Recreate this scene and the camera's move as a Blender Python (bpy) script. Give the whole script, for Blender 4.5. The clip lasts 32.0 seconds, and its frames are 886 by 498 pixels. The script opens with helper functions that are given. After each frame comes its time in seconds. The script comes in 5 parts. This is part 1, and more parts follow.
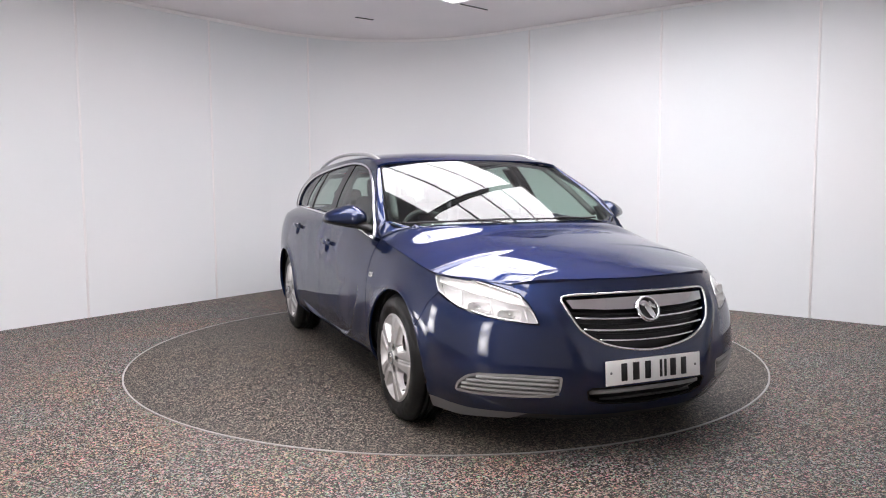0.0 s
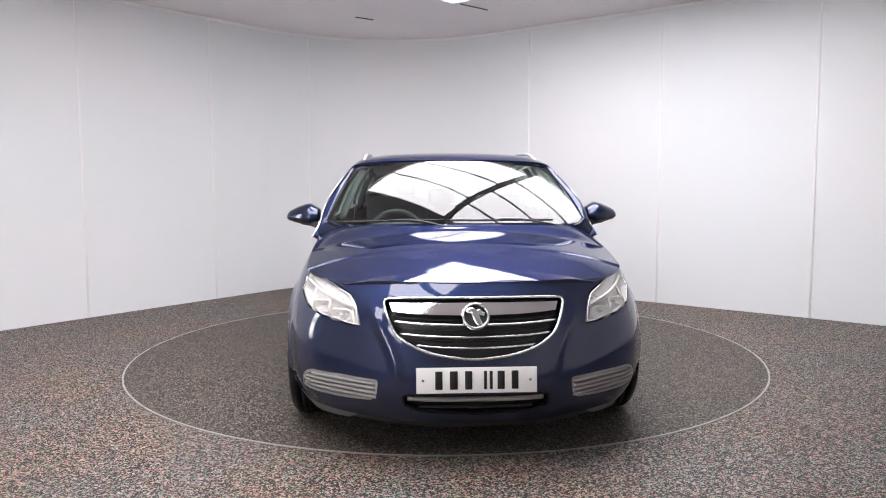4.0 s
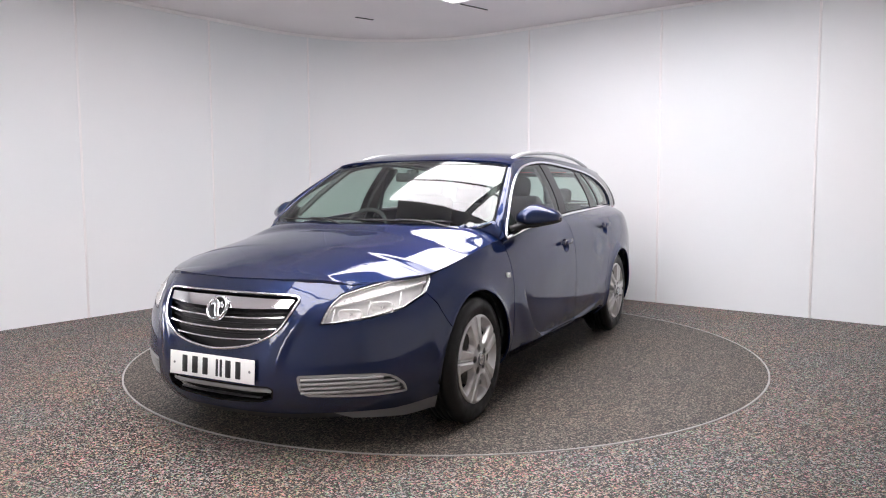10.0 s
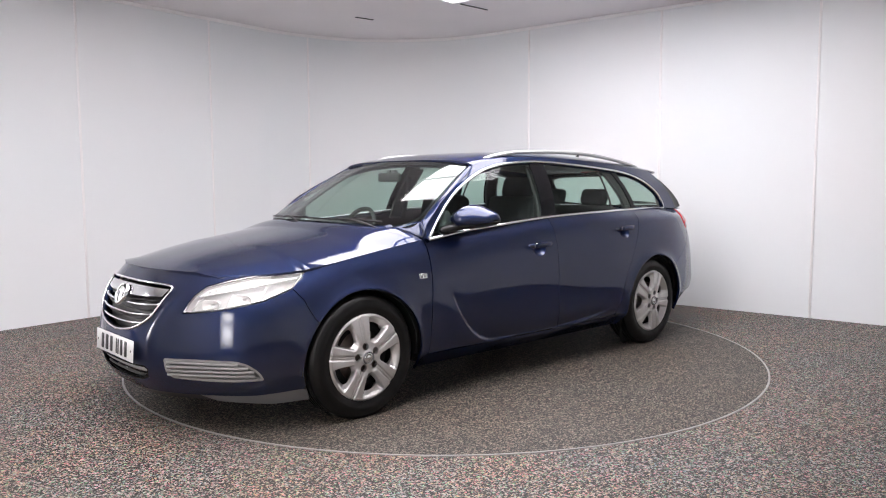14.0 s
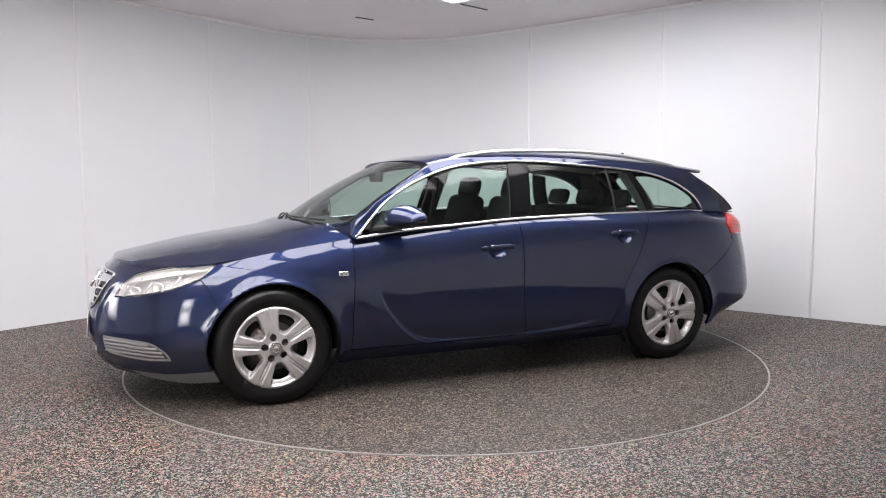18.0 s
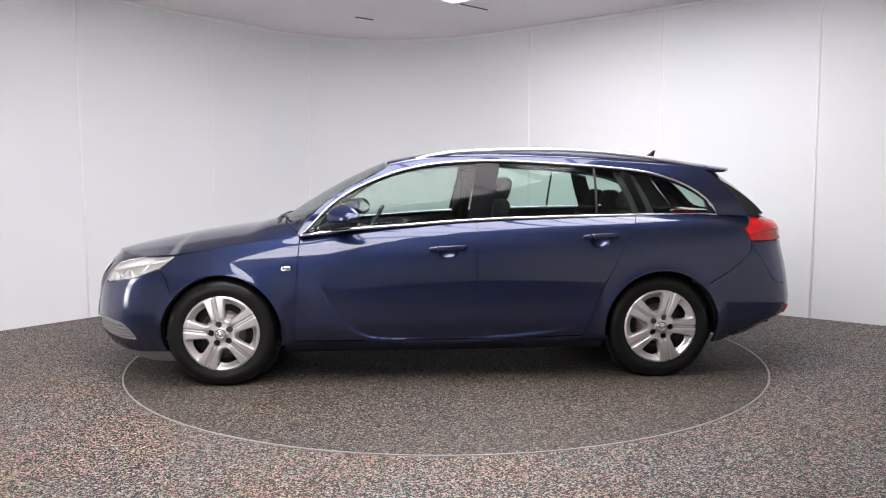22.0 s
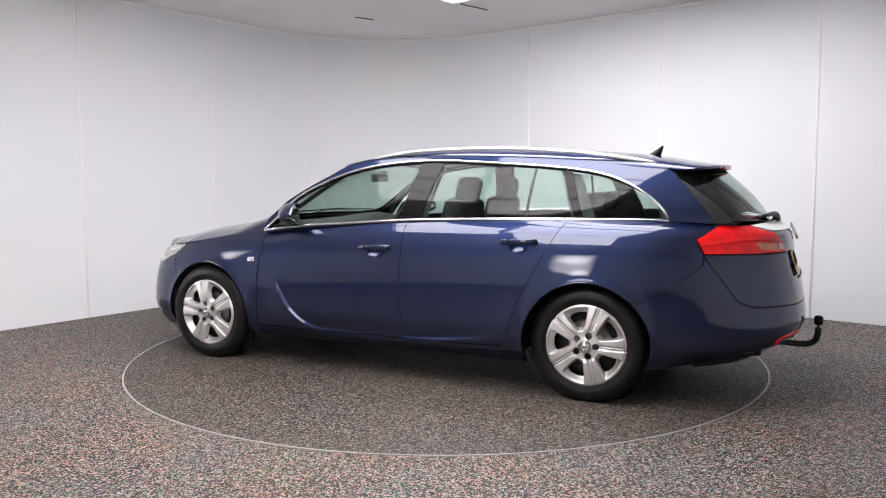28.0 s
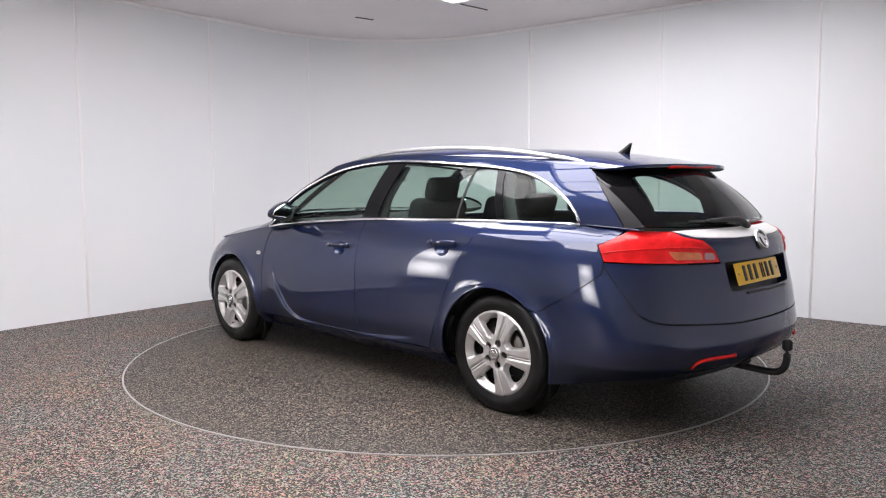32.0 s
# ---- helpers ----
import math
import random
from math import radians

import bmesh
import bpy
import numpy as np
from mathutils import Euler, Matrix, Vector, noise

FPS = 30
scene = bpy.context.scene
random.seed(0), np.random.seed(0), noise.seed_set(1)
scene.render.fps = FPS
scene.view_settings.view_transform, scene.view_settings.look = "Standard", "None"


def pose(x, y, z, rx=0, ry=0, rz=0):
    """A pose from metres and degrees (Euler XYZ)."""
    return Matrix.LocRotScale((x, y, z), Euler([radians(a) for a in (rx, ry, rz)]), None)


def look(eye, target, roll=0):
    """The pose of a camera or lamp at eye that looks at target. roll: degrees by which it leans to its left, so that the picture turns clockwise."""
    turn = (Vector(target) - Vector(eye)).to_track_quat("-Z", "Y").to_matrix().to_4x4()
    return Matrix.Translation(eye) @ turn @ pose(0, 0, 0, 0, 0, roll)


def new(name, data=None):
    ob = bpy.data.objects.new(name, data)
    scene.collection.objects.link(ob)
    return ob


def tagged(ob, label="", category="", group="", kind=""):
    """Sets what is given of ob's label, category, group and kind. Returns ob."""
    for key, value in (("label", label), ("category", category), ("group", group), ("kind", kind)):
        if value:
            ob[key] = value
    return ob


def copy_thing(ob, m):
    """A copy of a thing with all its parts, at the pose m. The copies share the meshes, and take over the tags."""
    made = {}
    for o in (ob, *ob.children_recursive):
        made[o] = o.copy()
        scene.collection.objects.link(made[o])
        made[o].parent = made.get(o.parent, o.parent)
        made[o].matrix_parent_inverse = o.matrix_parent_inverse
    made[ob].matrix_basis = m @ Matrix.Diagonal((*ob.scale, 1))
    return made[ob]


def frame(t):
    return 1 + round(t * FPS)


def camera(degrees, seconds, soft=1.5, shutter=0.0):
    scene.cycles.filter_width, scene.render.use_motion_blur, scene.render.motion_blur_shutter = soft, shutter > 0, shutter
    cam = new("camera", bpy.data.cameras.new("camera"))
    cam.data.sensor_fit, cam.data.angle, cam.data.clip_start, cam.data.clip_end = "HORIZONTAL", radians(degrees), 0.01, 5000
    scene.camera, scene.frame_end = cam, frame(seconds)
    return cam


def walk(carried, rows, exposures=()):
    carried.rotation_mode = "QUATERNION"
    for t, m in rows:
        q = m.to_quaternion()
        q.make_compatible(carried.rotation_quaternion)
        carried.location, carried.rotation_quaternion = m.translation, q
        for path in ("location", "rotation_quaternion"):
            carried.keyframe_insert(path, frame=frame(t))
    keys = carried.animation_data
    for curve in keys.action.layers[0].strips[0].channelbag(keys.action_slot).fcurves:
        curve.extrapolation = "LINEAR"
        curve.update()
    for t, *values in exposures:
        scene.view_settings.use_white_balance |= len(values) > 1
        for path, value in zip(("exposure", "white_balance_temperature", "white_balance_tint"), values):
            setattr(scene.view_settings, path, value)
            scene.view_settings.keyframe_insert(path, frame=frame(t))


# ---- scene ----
# ---- camera: stands still, looks at the turntable ----
cam = camera(60.2, 32.0, soft=1.1)
EYE = (0.0, -5.623, 1.256)
VIEW = look(EYE, (-0.017, 0.353, 0.717), -0.25)
walk(cam, [(0.0, VIEW), (32.0, VIEW)], exposures=[(0.0, 0.06), (32.0, 0.06)])

# ---- world: the studio is closed, the sky outside is dim ----
world = bpy.data.worlds.new("world")
scene.world = world
world.use_nodes = True
wn = world.node_tree.nodes
sky = wn.new("ShaderNodeTexSky")
sky.sky_type, sky.sun_disc, sky.sun_elevation, sky.sun_rotation = "NISHITA", False, 0.7, 1.0
world.node_tree.links.new(sky.outputs[0], wn["Background"].inputs[0])
wn["Background"].inputs[1].default_value = 0.05

LAMP_POWER = 8.3      # ceiling light boxes
STAND_POWER = 9.0     # upright light panels behind the camera, at their bulbs
STAND_REST = 4.0       # and over the rest of their cloth


# ---- materials ----
def shader(name, base=(0.5, 0.5, 0.5), rough=0.5, metal=0.0, **more):
    m = bpy.data.materials.new(name)
    m.use_nodes = True
    b = m.node_tree.nodes["Principled BSDF"]
    b.inputs["Base Color"].default_value = (*base, 1)
    b.inputs["Roughness"].default_value = rough
    b.inputs["Metallic"].default_value = metal
    for key, value in more.items():
        b.inputs[key.replace("_", " ")].default_value = value
    return m


def node(m, kind, **values):
    n = m.node_tree.nodes.new(kind)
    for key, value in values.items():
        n.inputs[key.replace("_", " ")].default_value = value
    return n


def wire(m, a, b):
    m.node_tree.links.new(a, b)


def coords(m):
    return node(m, "ShaderNodeTexCoord").outputs["Object"]


def ramp(m, source, stops):
    r = m.node_tree.nodes.new("ShaderNodeValToRGB")
    while len(r.color_ramp.elements) < len(stops):
        r.color_ramp.elements.new(0.5)
    for e, (at, c) in zip(r.color_ramp.elements, stops):
        e.position, e.color = at, (*c, 1)
    wire(m, source, r.inputs[0])
    return r


def grain(m, scale, amount, distance=0.001, where=None, detail=4):
    """Fine relief by noise."""
    n = node(m, "ShaderNodeTexNoise", Scale=scale, Detail=detail)
    wire(m, where or coords(m), n.inputs["Vector"])
    b = node(m, "ShaderNodeBump", Strength=amount, Distance=distance)
    wire(m, n.outputs[0], b.inputs["Height"])
    wire(m, b.outputs[0], m.node_tree.nodes["Principled BSDF"].inputs["Normal"])
    return b


def tone(m, scale, low, high, slot="Base Color", lo=0.35, hi=0.65, detail=5):
    """Slow variation of a colour or of the roughness."""
    n = node(m, "ShaderNodeTexNoise", Scale=scale, Detail=detail)
    wire(m, coords(m), n.inputs["Vector"])
    if slot == "Base Color":
        r = ramp(m, n.outputs[0], [(lo, low), (hi, high)])
    else:
        r = ramp(m, n.outputs[0], [(lo, (low,) * 3), (hi, (high,) * 3)])
    wire(m, r.outputs[0], m.node_tree.nodes["Principled BSDF"].inputs[slot])


def flake_floor(name, stops, tints, bump_by, dirt):
    """Hard flooring strewn with coloured flakes of two sizes, a few millimetres across, with slow patches of dirt."""
    m = shader(name, (0.1, 0.1, 0.1), 0.6)
    c = coords(m)
    fine = node(m, "ShaderNodeTexVoronoi", Scale=150.0)
    coarse = node(m, "ShaderNodeTexVoronoi", Scale=80.0)
    parts = []
    for v in (fine, coarse):
        wire(m, c, v.inputs["Vector"])
        sep = node(m, "ShaderNodeSeparateColor")
        wire(m, v.outputs["Color"], sep.inputs[0])
        parts.append(sep)
    both_sizes = node(m, "ShaderNodeMix", Factor=0.22)
    wire(m, parts[0].outputs[0], both_sizes.inputs[2])
    wire(m, parts[1].outputs[0], both_sizes.inputs[3])
    r = ramp(m, both_sizes.outputs[0], [(at, (g * 0.555, g * 0.53, g * 0.505)) for at, g in stops])
    tint = ramp(m, parts[0].outputs[1], tints)
    big = node(m, "ShaderNodeTexNoise", Scale=1.1, Detail=6, Roughness=0.62)
    wire(m, c, big.inputs["Vector"])
    stain = ramp(m, big.outputs[0], dirt)
    last = r.outputs[0]
    for layer in (tint.outputs[0], stain.outputs[0]):
        mix = node(m, "ShaderNodeMix")
        mix.data_type, mix.blend_type = "RGBA", "MULTIPLY"
        mix.inputs[0].default_value = 1.0
        wire(m, last, mix.inputs[6])
        wire(m, layer, mix.inputs[7])
        last = mix.outputs[2]
    b = m.node_tree.nodes["Principled BSDF"]
    wire(m, last, b.inputs["Base Color"])
    bump = node(m, "ShaderNodeBump", Strength=bump_by, Distance=0.002)
    wire(m, fine.outputs["Distance"], bump.inputs["Height"])
    wire(m, bump.outputs[0], b.inputs["Normal"])
    return m


FLAKES = [(0.0, (1.7, 0.5, 0.75)), (0.2, (1.1, 0.9, 1.0)), (0.42, (1.0, 1.0, 1.0)), (0.6, (0.9, 1.05, 1.0)), (0.74, (1.35, 1.0, 0.55)), (0.86, (0.65, 0.95, 1.25)), (1.0, (0.5, 1.35, 0.6))]
DUSTY = [(0.0, (1.2, 0.88, 0.85)), (0.3, (1.03, 0.98, 0.93)), (0.7, (1.0, 1.0, 0.92)), (1.0, (0.9, 1.05, 0.9))]
FLOOR = flake_floor("flake_flooring", [(0.0, 0.0015), (0.44, 0.002), (0.52, 0.02), (0.58, 0.26), (0.74, 0.46), (1.0, 0.8)], FLAKES, 0.5,
                    [(0.34, (1.2, 0.95, 0.75)), (0.48, (1.06, 0.97, 0.88)), (0.62, (0.95, 0.97, 0.96))])
DISC = flake_floor("flake_flooring_turntable", [(0.0, 0.003), (0.42, 0.006), (0.52, 0.035), (0.62, 0.17), (0.8, 0.33), (1.0, 0.56)], DUSTY, 0.4,
                   [(0.3, (1.12, 0.95, 0.8)), (0.5, (1.05, 0.96, 0.87)), (0.7, (1.0, 0.95, 0.9))])
WALL = shader("white_wall_board", (0.85, 0.872, 0.885), 0.45)
tone(WALL, 0.55, (0.835, 0.868, 0.885), (0.872, 0.878, 0.888))
grain(WALL, 40.0, 0.06)
WALL_GREY = shader("pale_grey_wall_board", (0.7, 0.7, 0.705), 0.5)
tone(WALL_GREY, 0.7, (0.68, 0.68, 0.685), (0.72, 0.72, 0.725))
grain(WALL_GREY, 40.0, 0.06)
SEAM = shader("white_joint_strip", (0.94, 0.925, 0.925), 0.3)
grain(SEAM, 60.0, 0.08)
CEIL = shader("matt_white_ceiling", (0.85, 0.815, 0.83), 0.7)
tone(CEIL, 0.9, (0.83, 0.80, 0.815), (0.87, 0.83, 0.845))
grain(CEIL, 90.0, 0.1)
STEEL = shader("worn_steel_edge", (0.42, 0.41, 0.4), 0.5, 0.6)
tone(STEEL, 9.0, 0.28, 0.55, "Roughness")
SLOT = shader("dark_slot", (0.03, 0.03, 0.032), 0.6)
grain(SLOT, 50.0, 0.1)
FRAME_DARK = shader("dark_aluminium_bar", (0.05, 0.05, 0.052), 0.45, 0.4)
grain(FRAME_DARK, 80.0, 0.1)


def glowing(name, colour, power):
    m = bpy.data.materials.new(name)
    m.use_nodes = True
    b = m.node_tree.nodes["Principled BSDF"]
    b.inputs["Base Color"].default_value = (0.8, 0.8, 0.8, 1)
    b.inputs["Emission Color"].default_value = (*colour, 1)
    b.inputs["Emission Strength"].default_value = power
    return m


GLOW = glowing("lit_diffuser", (1.0, 0.96, 1.0), LAMP_POWER)
GLOW_STAND = glowing("lit_stand_diffuser", (1.0, 0.965, 0.985), STAND_POWER)
# two bulbs behind the cloth, one over the other, each a soft bright spot
gco = node(GLOW_STAND, "ShaderNodeTexCoord").outputs["Generated"]
spots = []
for high in (0.27, 0.73):
    far = node(GLOW_STAND, "ShaderNodeVectorMath")
    far.operation = "DISTANCE"
    squash = node(GLOW_STAND, "ShaderNodeMapping")
    squash.inputs["Scale"].default_value = (0.55, 0.0, 1.0)
    wire(GLOW_STAND, gco, squash.inputs["Vector"])
    wire(GLOW_STAND, squash.outputs[0], far.inputs[0])
    far.inputs[1].default_value = (0.275, 0.0, high)
    spot = node(GLOW_STAND, "ShaderNodeMapRange")
    spot.interpolation_type = "SMOOTHERSTEP"
    wire(GLOW_STAND, far.outputs["Value"], spot.inputs["Value"])
    spot.inputs["From Min"].default_value, spot.inputs["From Max"].default_value = 0.30, 0.0
    spots.append(spot.outputs[0])
fade = node(GLOW_STAND, "ShaderNodeMath")
fade.operation = "ADD"
wire(GLOW_STAND, spots[0], fade.inputs[0])
wire(GLOW_STAND, spots[1], fade.inputs[1])
power = node(GLOW_STAND, "ShaderNodeMath")
power.operation = "MULTIPLY_ADD"
power.inputs[1].default_value, power.inputs[2].default_value = STAND_POWER, STAND_REST
wire(GLOW_STAND, fade.outputs[0], power.inputs[0])
edge = node(GLOW_STAND, "ShaderNodeSeparateXYZ")
wire(GLOW_STAND, gco, edge.inputs[0])
last = power.outputs[0]
for slot, soft_by in ((0, 0.2), (2, 0.1)):      # the cloth dims towards its seams
    fold = node(GLOW_STAND, "ShaderNodeMath")
    fold.operation = "PINGPONG"
    fold.inputs[1].default_value = 0.5
    wire(GLOW_STAND, edge.outputs[slot], fold.inputs[0])
    rise = node(GLOW_STAND, "ShaderNodeMapRange")
    rise.interpolation_type = "SMOOTHSTEP"
    rise.inputs["From Min"].default_value, rise.inputs["From Max"].default_value = -0.02, soft_by
    wire(GLOW_STAND, fold.outputs[0], rise.inputs["Value"])
    dim = node(GLOW_STAND, "ShaderNodeMath")
    dim.operation = "MULTIPLY"
    wire(GLOW_STAND, last, dim.inputs[0])
    wire(GLOW_STAND, rise.outputs[0], dim.inputs[1])
    last = dim.outputs[0]
wire(GLOW_STAND, last, GLOW_STAND.node_tree.nodes["Principled BSDF"].inputs["Emission Strength"])

PAINT = shader("dark_blue_metallic_paint", (0.004, 0.009, 0.07), 0.38, 1.0, Coat_Weight=1.0, Coat_Roughness=0.015, Coat_IOR=1.6, Specular_Tint=(0.34, 0.38, 0.52, 1.0))
fl = node(PAINT, "ShaderNodeTexVoronoi", Scale=1800.0)
wire(PAINT, coords(PAINT), fl.inputs["Vector"])
fs = node(PAINT, "ShaderNodeSeparateColor")
wire(PAINT, fl.outputs["Color"], fs.inputs[0])
fr = ramp(PAINT, fs.outputs[0], [(0.0, (0.0078, 0.0138, 0.042)), (0.6, (0.012, 0.0212, 0.065)), (1.0, (0.022, 0.039, 0.12))])
wire(PAINT, fr.outputs[0], PAINT.node_tree.nodes["Principled BSDF"].inputs["Base Color"])
tone(PAINT, 3.0, 0.44, 0.5, "Roughness")
CHROME = shader("chrome", (0.82, 0.82, 0.83), 0.08, 1.0)
tone(CHROME, 20.0, 0.05, 0.14, "Roughness")
SATIN = shader("satin_aluminium", (0.62, 0.62, 0.63), 0.42, 1.0)
tone(SATIN, 30.0, 0.36, 0.48, "Roughness")
VENTM = shader("light_grey_vent_plastic", (0.3, 0.295, 0.29), 0.45)
grain(VENTM, 250.0, 0.12, 0.0005)
MIRROR = shader("mirror_glass", (0.6, 0.62, 0.63), 0.02, 1.0)
tone(MIRROR, 8.0, 0.015, 0.03, "Roughness")
BLACK = shader("black_plastic", (0.012, 0.012, 0.013), 0.45)
grain(BLACK, 300.0, 0.15, 0.0005)
GLOSS = shader("gloss_black", (0.006, 0.006, 0.007), 0.1, 0.0, Specular_IOR_Level=0.18)
tone(GLOSS, 15.0, 0.05, 0.12, "Roughness")
DARK = shader("underbody_black", (0.008, 0.008, 0.008), 0.85)
grain(DARK, 60.0, 0.3)
GREYP = shader("grey_plastic", (0.16, 0.16, 0.165), 0.4)
grain(GREYP, 250.0, 0.12, 0.0005)
RUBBER = shader("tyre_rubber", (0.004, 0.0038, 0.0037), 0.5, 0.0, Specular_IOR_Level=0.3)
tone(RUBBER, 9.0, 0.28, 0.6, "Roughness")
grain(RUBBER, 120.0, 0.2, 0.0008)
WHEELP = shader("silver_wheel_paint", (0.6, 0.585, 0.575), 0.34, 0.7, Coat_Weight=0.6, Coat_Roughness=0.12)
tone(WHEELP, 12.0, (0.54, 0.525, 0.515), (0.63, 0.615, 0.605))
DISCM = shader("brake_steel", (0.3, 0.28, 0.26), 0.4, 0.9)
tone(DISCM, 14.0, (0.2, 0.17, 0.15), (0.36, 0.34, 0.32))
CLOTH = shader("dark_seat_cloth", (0.022, 0.022, 0.024), 0.9)
grain(CLOTH, 400.0, 0.5, 0.001)
TRIM = shader("dark_grey_trim", (0.05, 0.05, 0.05), 0.6)
grain(TRIM, 200.0, 0.3, 0.0006)
HEADLINER = shader("pale_headlining", (0.3, 0.3, 0.29), 0.9)
grain(HEADLINER, 300.0, 0.3, 0.0006)
RED = shader("red_lamp_lens", (0.75, 0.010, 0.012), 0.22, 0.0, Specular_IOR_Level=0.3, Coat_Weight=0.2, Coat_Roughness=0.03)
tone(RED, 25.0, (0.62, 0.006, 0.008), (0.80, 0.012, 0.014))
AMBER = shader("amber_lamp_lens", (0.62, 0.13, 0.03), 0.12, 0.0, Coat_Weight=1.0)
tone(AMBER, 25.0, (0.5, 0.09, 0.02), (0.66, 0.16, 0.04))
LENSW = shader("clear_reverse_lens", (0.4, 0.17, 0.17), 0.15, 0.0, Coat_Weight=1.0)
grain(LENSW, 90.0, 0.2)
REFLECT = shader("lamp_reflector", (0.9, 0.89, 0.88), 0.3, 0.35)
tone(REFLECT, 40.0, 0.26, 0.48, "Roughness")
LAMPIN = shader("lamp_inner_silver", (0.84, 0.83, 0.825), 0.35, 0.1)
tone(LAMPIN, 18.0, 0.3, 0.4, "Roughness")
PLATE_W = shader("white_plate", (0.9, 0.9, 0.88), 0.3)
grain(PLATE_W, 200.0, 0.05)
PLATE_Y = shader("yellow_plate", (0.95, 0.58, 0.02), 0.3)
grain(PLATE_Y, 200.0, 0.05)
INK = shader("black_plate_print", (0.01, 0.01, 0.011), 0.4)
grain(INK, 200.0, 0.05)


def pane(name, tint, gloss=0.02, least=0.03):
    """A clear pane: what is behind shows through its tint, and it mirrors more at a slant."""
    m = bpy.data.materials.new(name)
    m.use_nodes = True
    t = m.node_tree
    t.nodes.remove(t.nodes["Principled BSDF"])
    see = t.nodes.new("ShaderNodeBsdfTransparent")
    see.inputs[0].default_value = (*tint, 1)
    mir = t.nodes.new("ShaderNodeBsdfGlossy")
    mir.inputs["Roughness"].default_value = gloss
    lw = t.nodes.new("ShaderNodeLayerWeight")
    lw.inputs[0].default_value = 0.5
    fres = t.nodes.new("ShaderNodeMath")
    fres.operation = "POWER"
    fres.inputs[1].default_value = 4.5
    t.links.new(lw.outputs["Facing"], fres.inputs[0])
    lift = t.nodes.new("ShaderNodeMath")
    lift.operation = "MULTIPLY_ADD"
    lift.inputs[1].default_value, lift.inputs[2].default_value = 0.85, least
    t.links.new(fres.outputs[0], lift.inputs[0])
    fres = lift
    mix = t.nodes.new("ShaderNodeMixShader")
    t.links.new(fres.outputs[0], mix.inputs[0])
    t.links.new(see.outputs[0], mix.inputs[1])
    t.links.new(mir.outputs[0], mix.inputs[2])
    t.links.new(mix.outputs[0], t.nodes["Material Output"].inputs[0])
    return m


GLASS = pane("green_tinted_glass", (0.66, 0.79, 0.73))
GLASS_SCREEN = pane("windscreen_glass", (0.64, 0.76, 0.70), 0.015, 0.10)
GLASS_DARK = pane("rear_glass", (0.60, 0.71, 0.66))
LENS = pane("clear_lamp_lens", (0.97, 0.97, 0.96), 0.03)


# ---- building tools ----
def mesh_object(name, bm_or_mesh, material, parent=None, label="", smooth=True):
    if isinstance(bm_or_mesh, bmesh.types.BMesh):
        me = bpy.data.meshes.new(name)
        if smooth:
            for f in bm_or_mesh.faces:
                f.smooth = True
        bm_or_mesh.to_mesh(me)
        bm_or_mesh.free()
    else:
        me = bm_or_mesh
    me.materials.append(material)
    ob = new(name, me)
    if parent is not None:
        ob.parent = parent
    if label:
        ob["label"] = label
    return ob


def part(name, bm, material, parent, label="", smooth=True):
    return mesh_object(name, bm, material, parent, label, smooth)


def box(bm, x0, x1, y0, y1, z0, z1, bevel=0.0, m=None, segments=2):
    vs = bmesh.ops.create_cube(bm, size=1)["verts"]
    for v in vs:
        v.co = Vector((x0 + (v.co.x + 0.5) * (x1 - x0), y0 + (v.co.y + 0.5) * (y1 - y0), z0 + (v.co.z + 0.5) * (z1 - z0)))
    if bevel:
        es = list({e for v in vs for e in v.link_edges})
        r = bmesh.ops.bevel(bm, geom=es, offset=bevel, segments=segments, profile=0.5, affect="EDGES")
        vs = list({v for v in r["verts"]} | {v for v in vs if v.is_valid})
    if m is not None:
        bmesh.ops.transform(bm, matrix=m, verts=[v for v in vs if v.is_valid])
    return vs


def knots(xs, ys, first=None, last=None):
    """A smooth curve y(x) through a few points (cubic spline); its end slopes may be given."""
    x, y = np.asarray(xs, float), np.asarray(ys, float)
    n, h = len(x), np.diff(x)
    a, r = np.zeros((n, n)), np.zeros(n)
    for i in range(1, n - 1):
        a[i, i - 1], a[i, i], a[i, i + 1] = h[i - 1], 2 * (h[i - 1] + h[i]), h[i]
        r[i] = 6 * ((y[i + 1] - y[i]) / h[i] - (y[i] - y[i - 1]) / h[i - 1])
    a[0, 0] = a[-1, -1] = 1
    if first is not None:
        a[0, 0], a[0, 1], r[0] = 2 * h[0], h[0], 6 * ((y[1] - y[0]) / h[0] - first)
    if last is not None:
        a[-1, -2], a[-1, -1], r[-1] = h[-1], 2 * h[-1], 6 * (last - (y[-1] - y[-2]) / h[-1])
    c = np.linalg.solve(a, r)

    def at(v):
        if v <= x[0]:
            s = (y[1] - y[0]) / h[0] - h[0] * (2 * c[0] + c[1]) / 6
            return y[0] + s * (v - x[0])
        if v >= x[-1]:
            s = (y[-1] - y[-2]) / h[-1] + h[-1] * (c[-2] + 2 * c[-1]) / 6
            return y[-1] + s * (v - x[-1])
        i = min(int(np.searchsorted(x, v, "right")) - 1, n - 2)
        p, q = x[i + 1] - v, v - x[i]
        return float(c[i] * p ** 3 / (6 * h[i]) + c[i + 1] * q ** 3 / (6 * h[i]) + (y[i] / h[i] - c[i] * h[i] / 6) * p + (y[i + 1] / h[i] - c[i + 1] * h[i] / 6) * q)
    return at


def smooth01(v, a, b):
    t = min(1.0, max(0.0, (v - a) / (b - a)))
    return t * t * (3 - 2 * t)


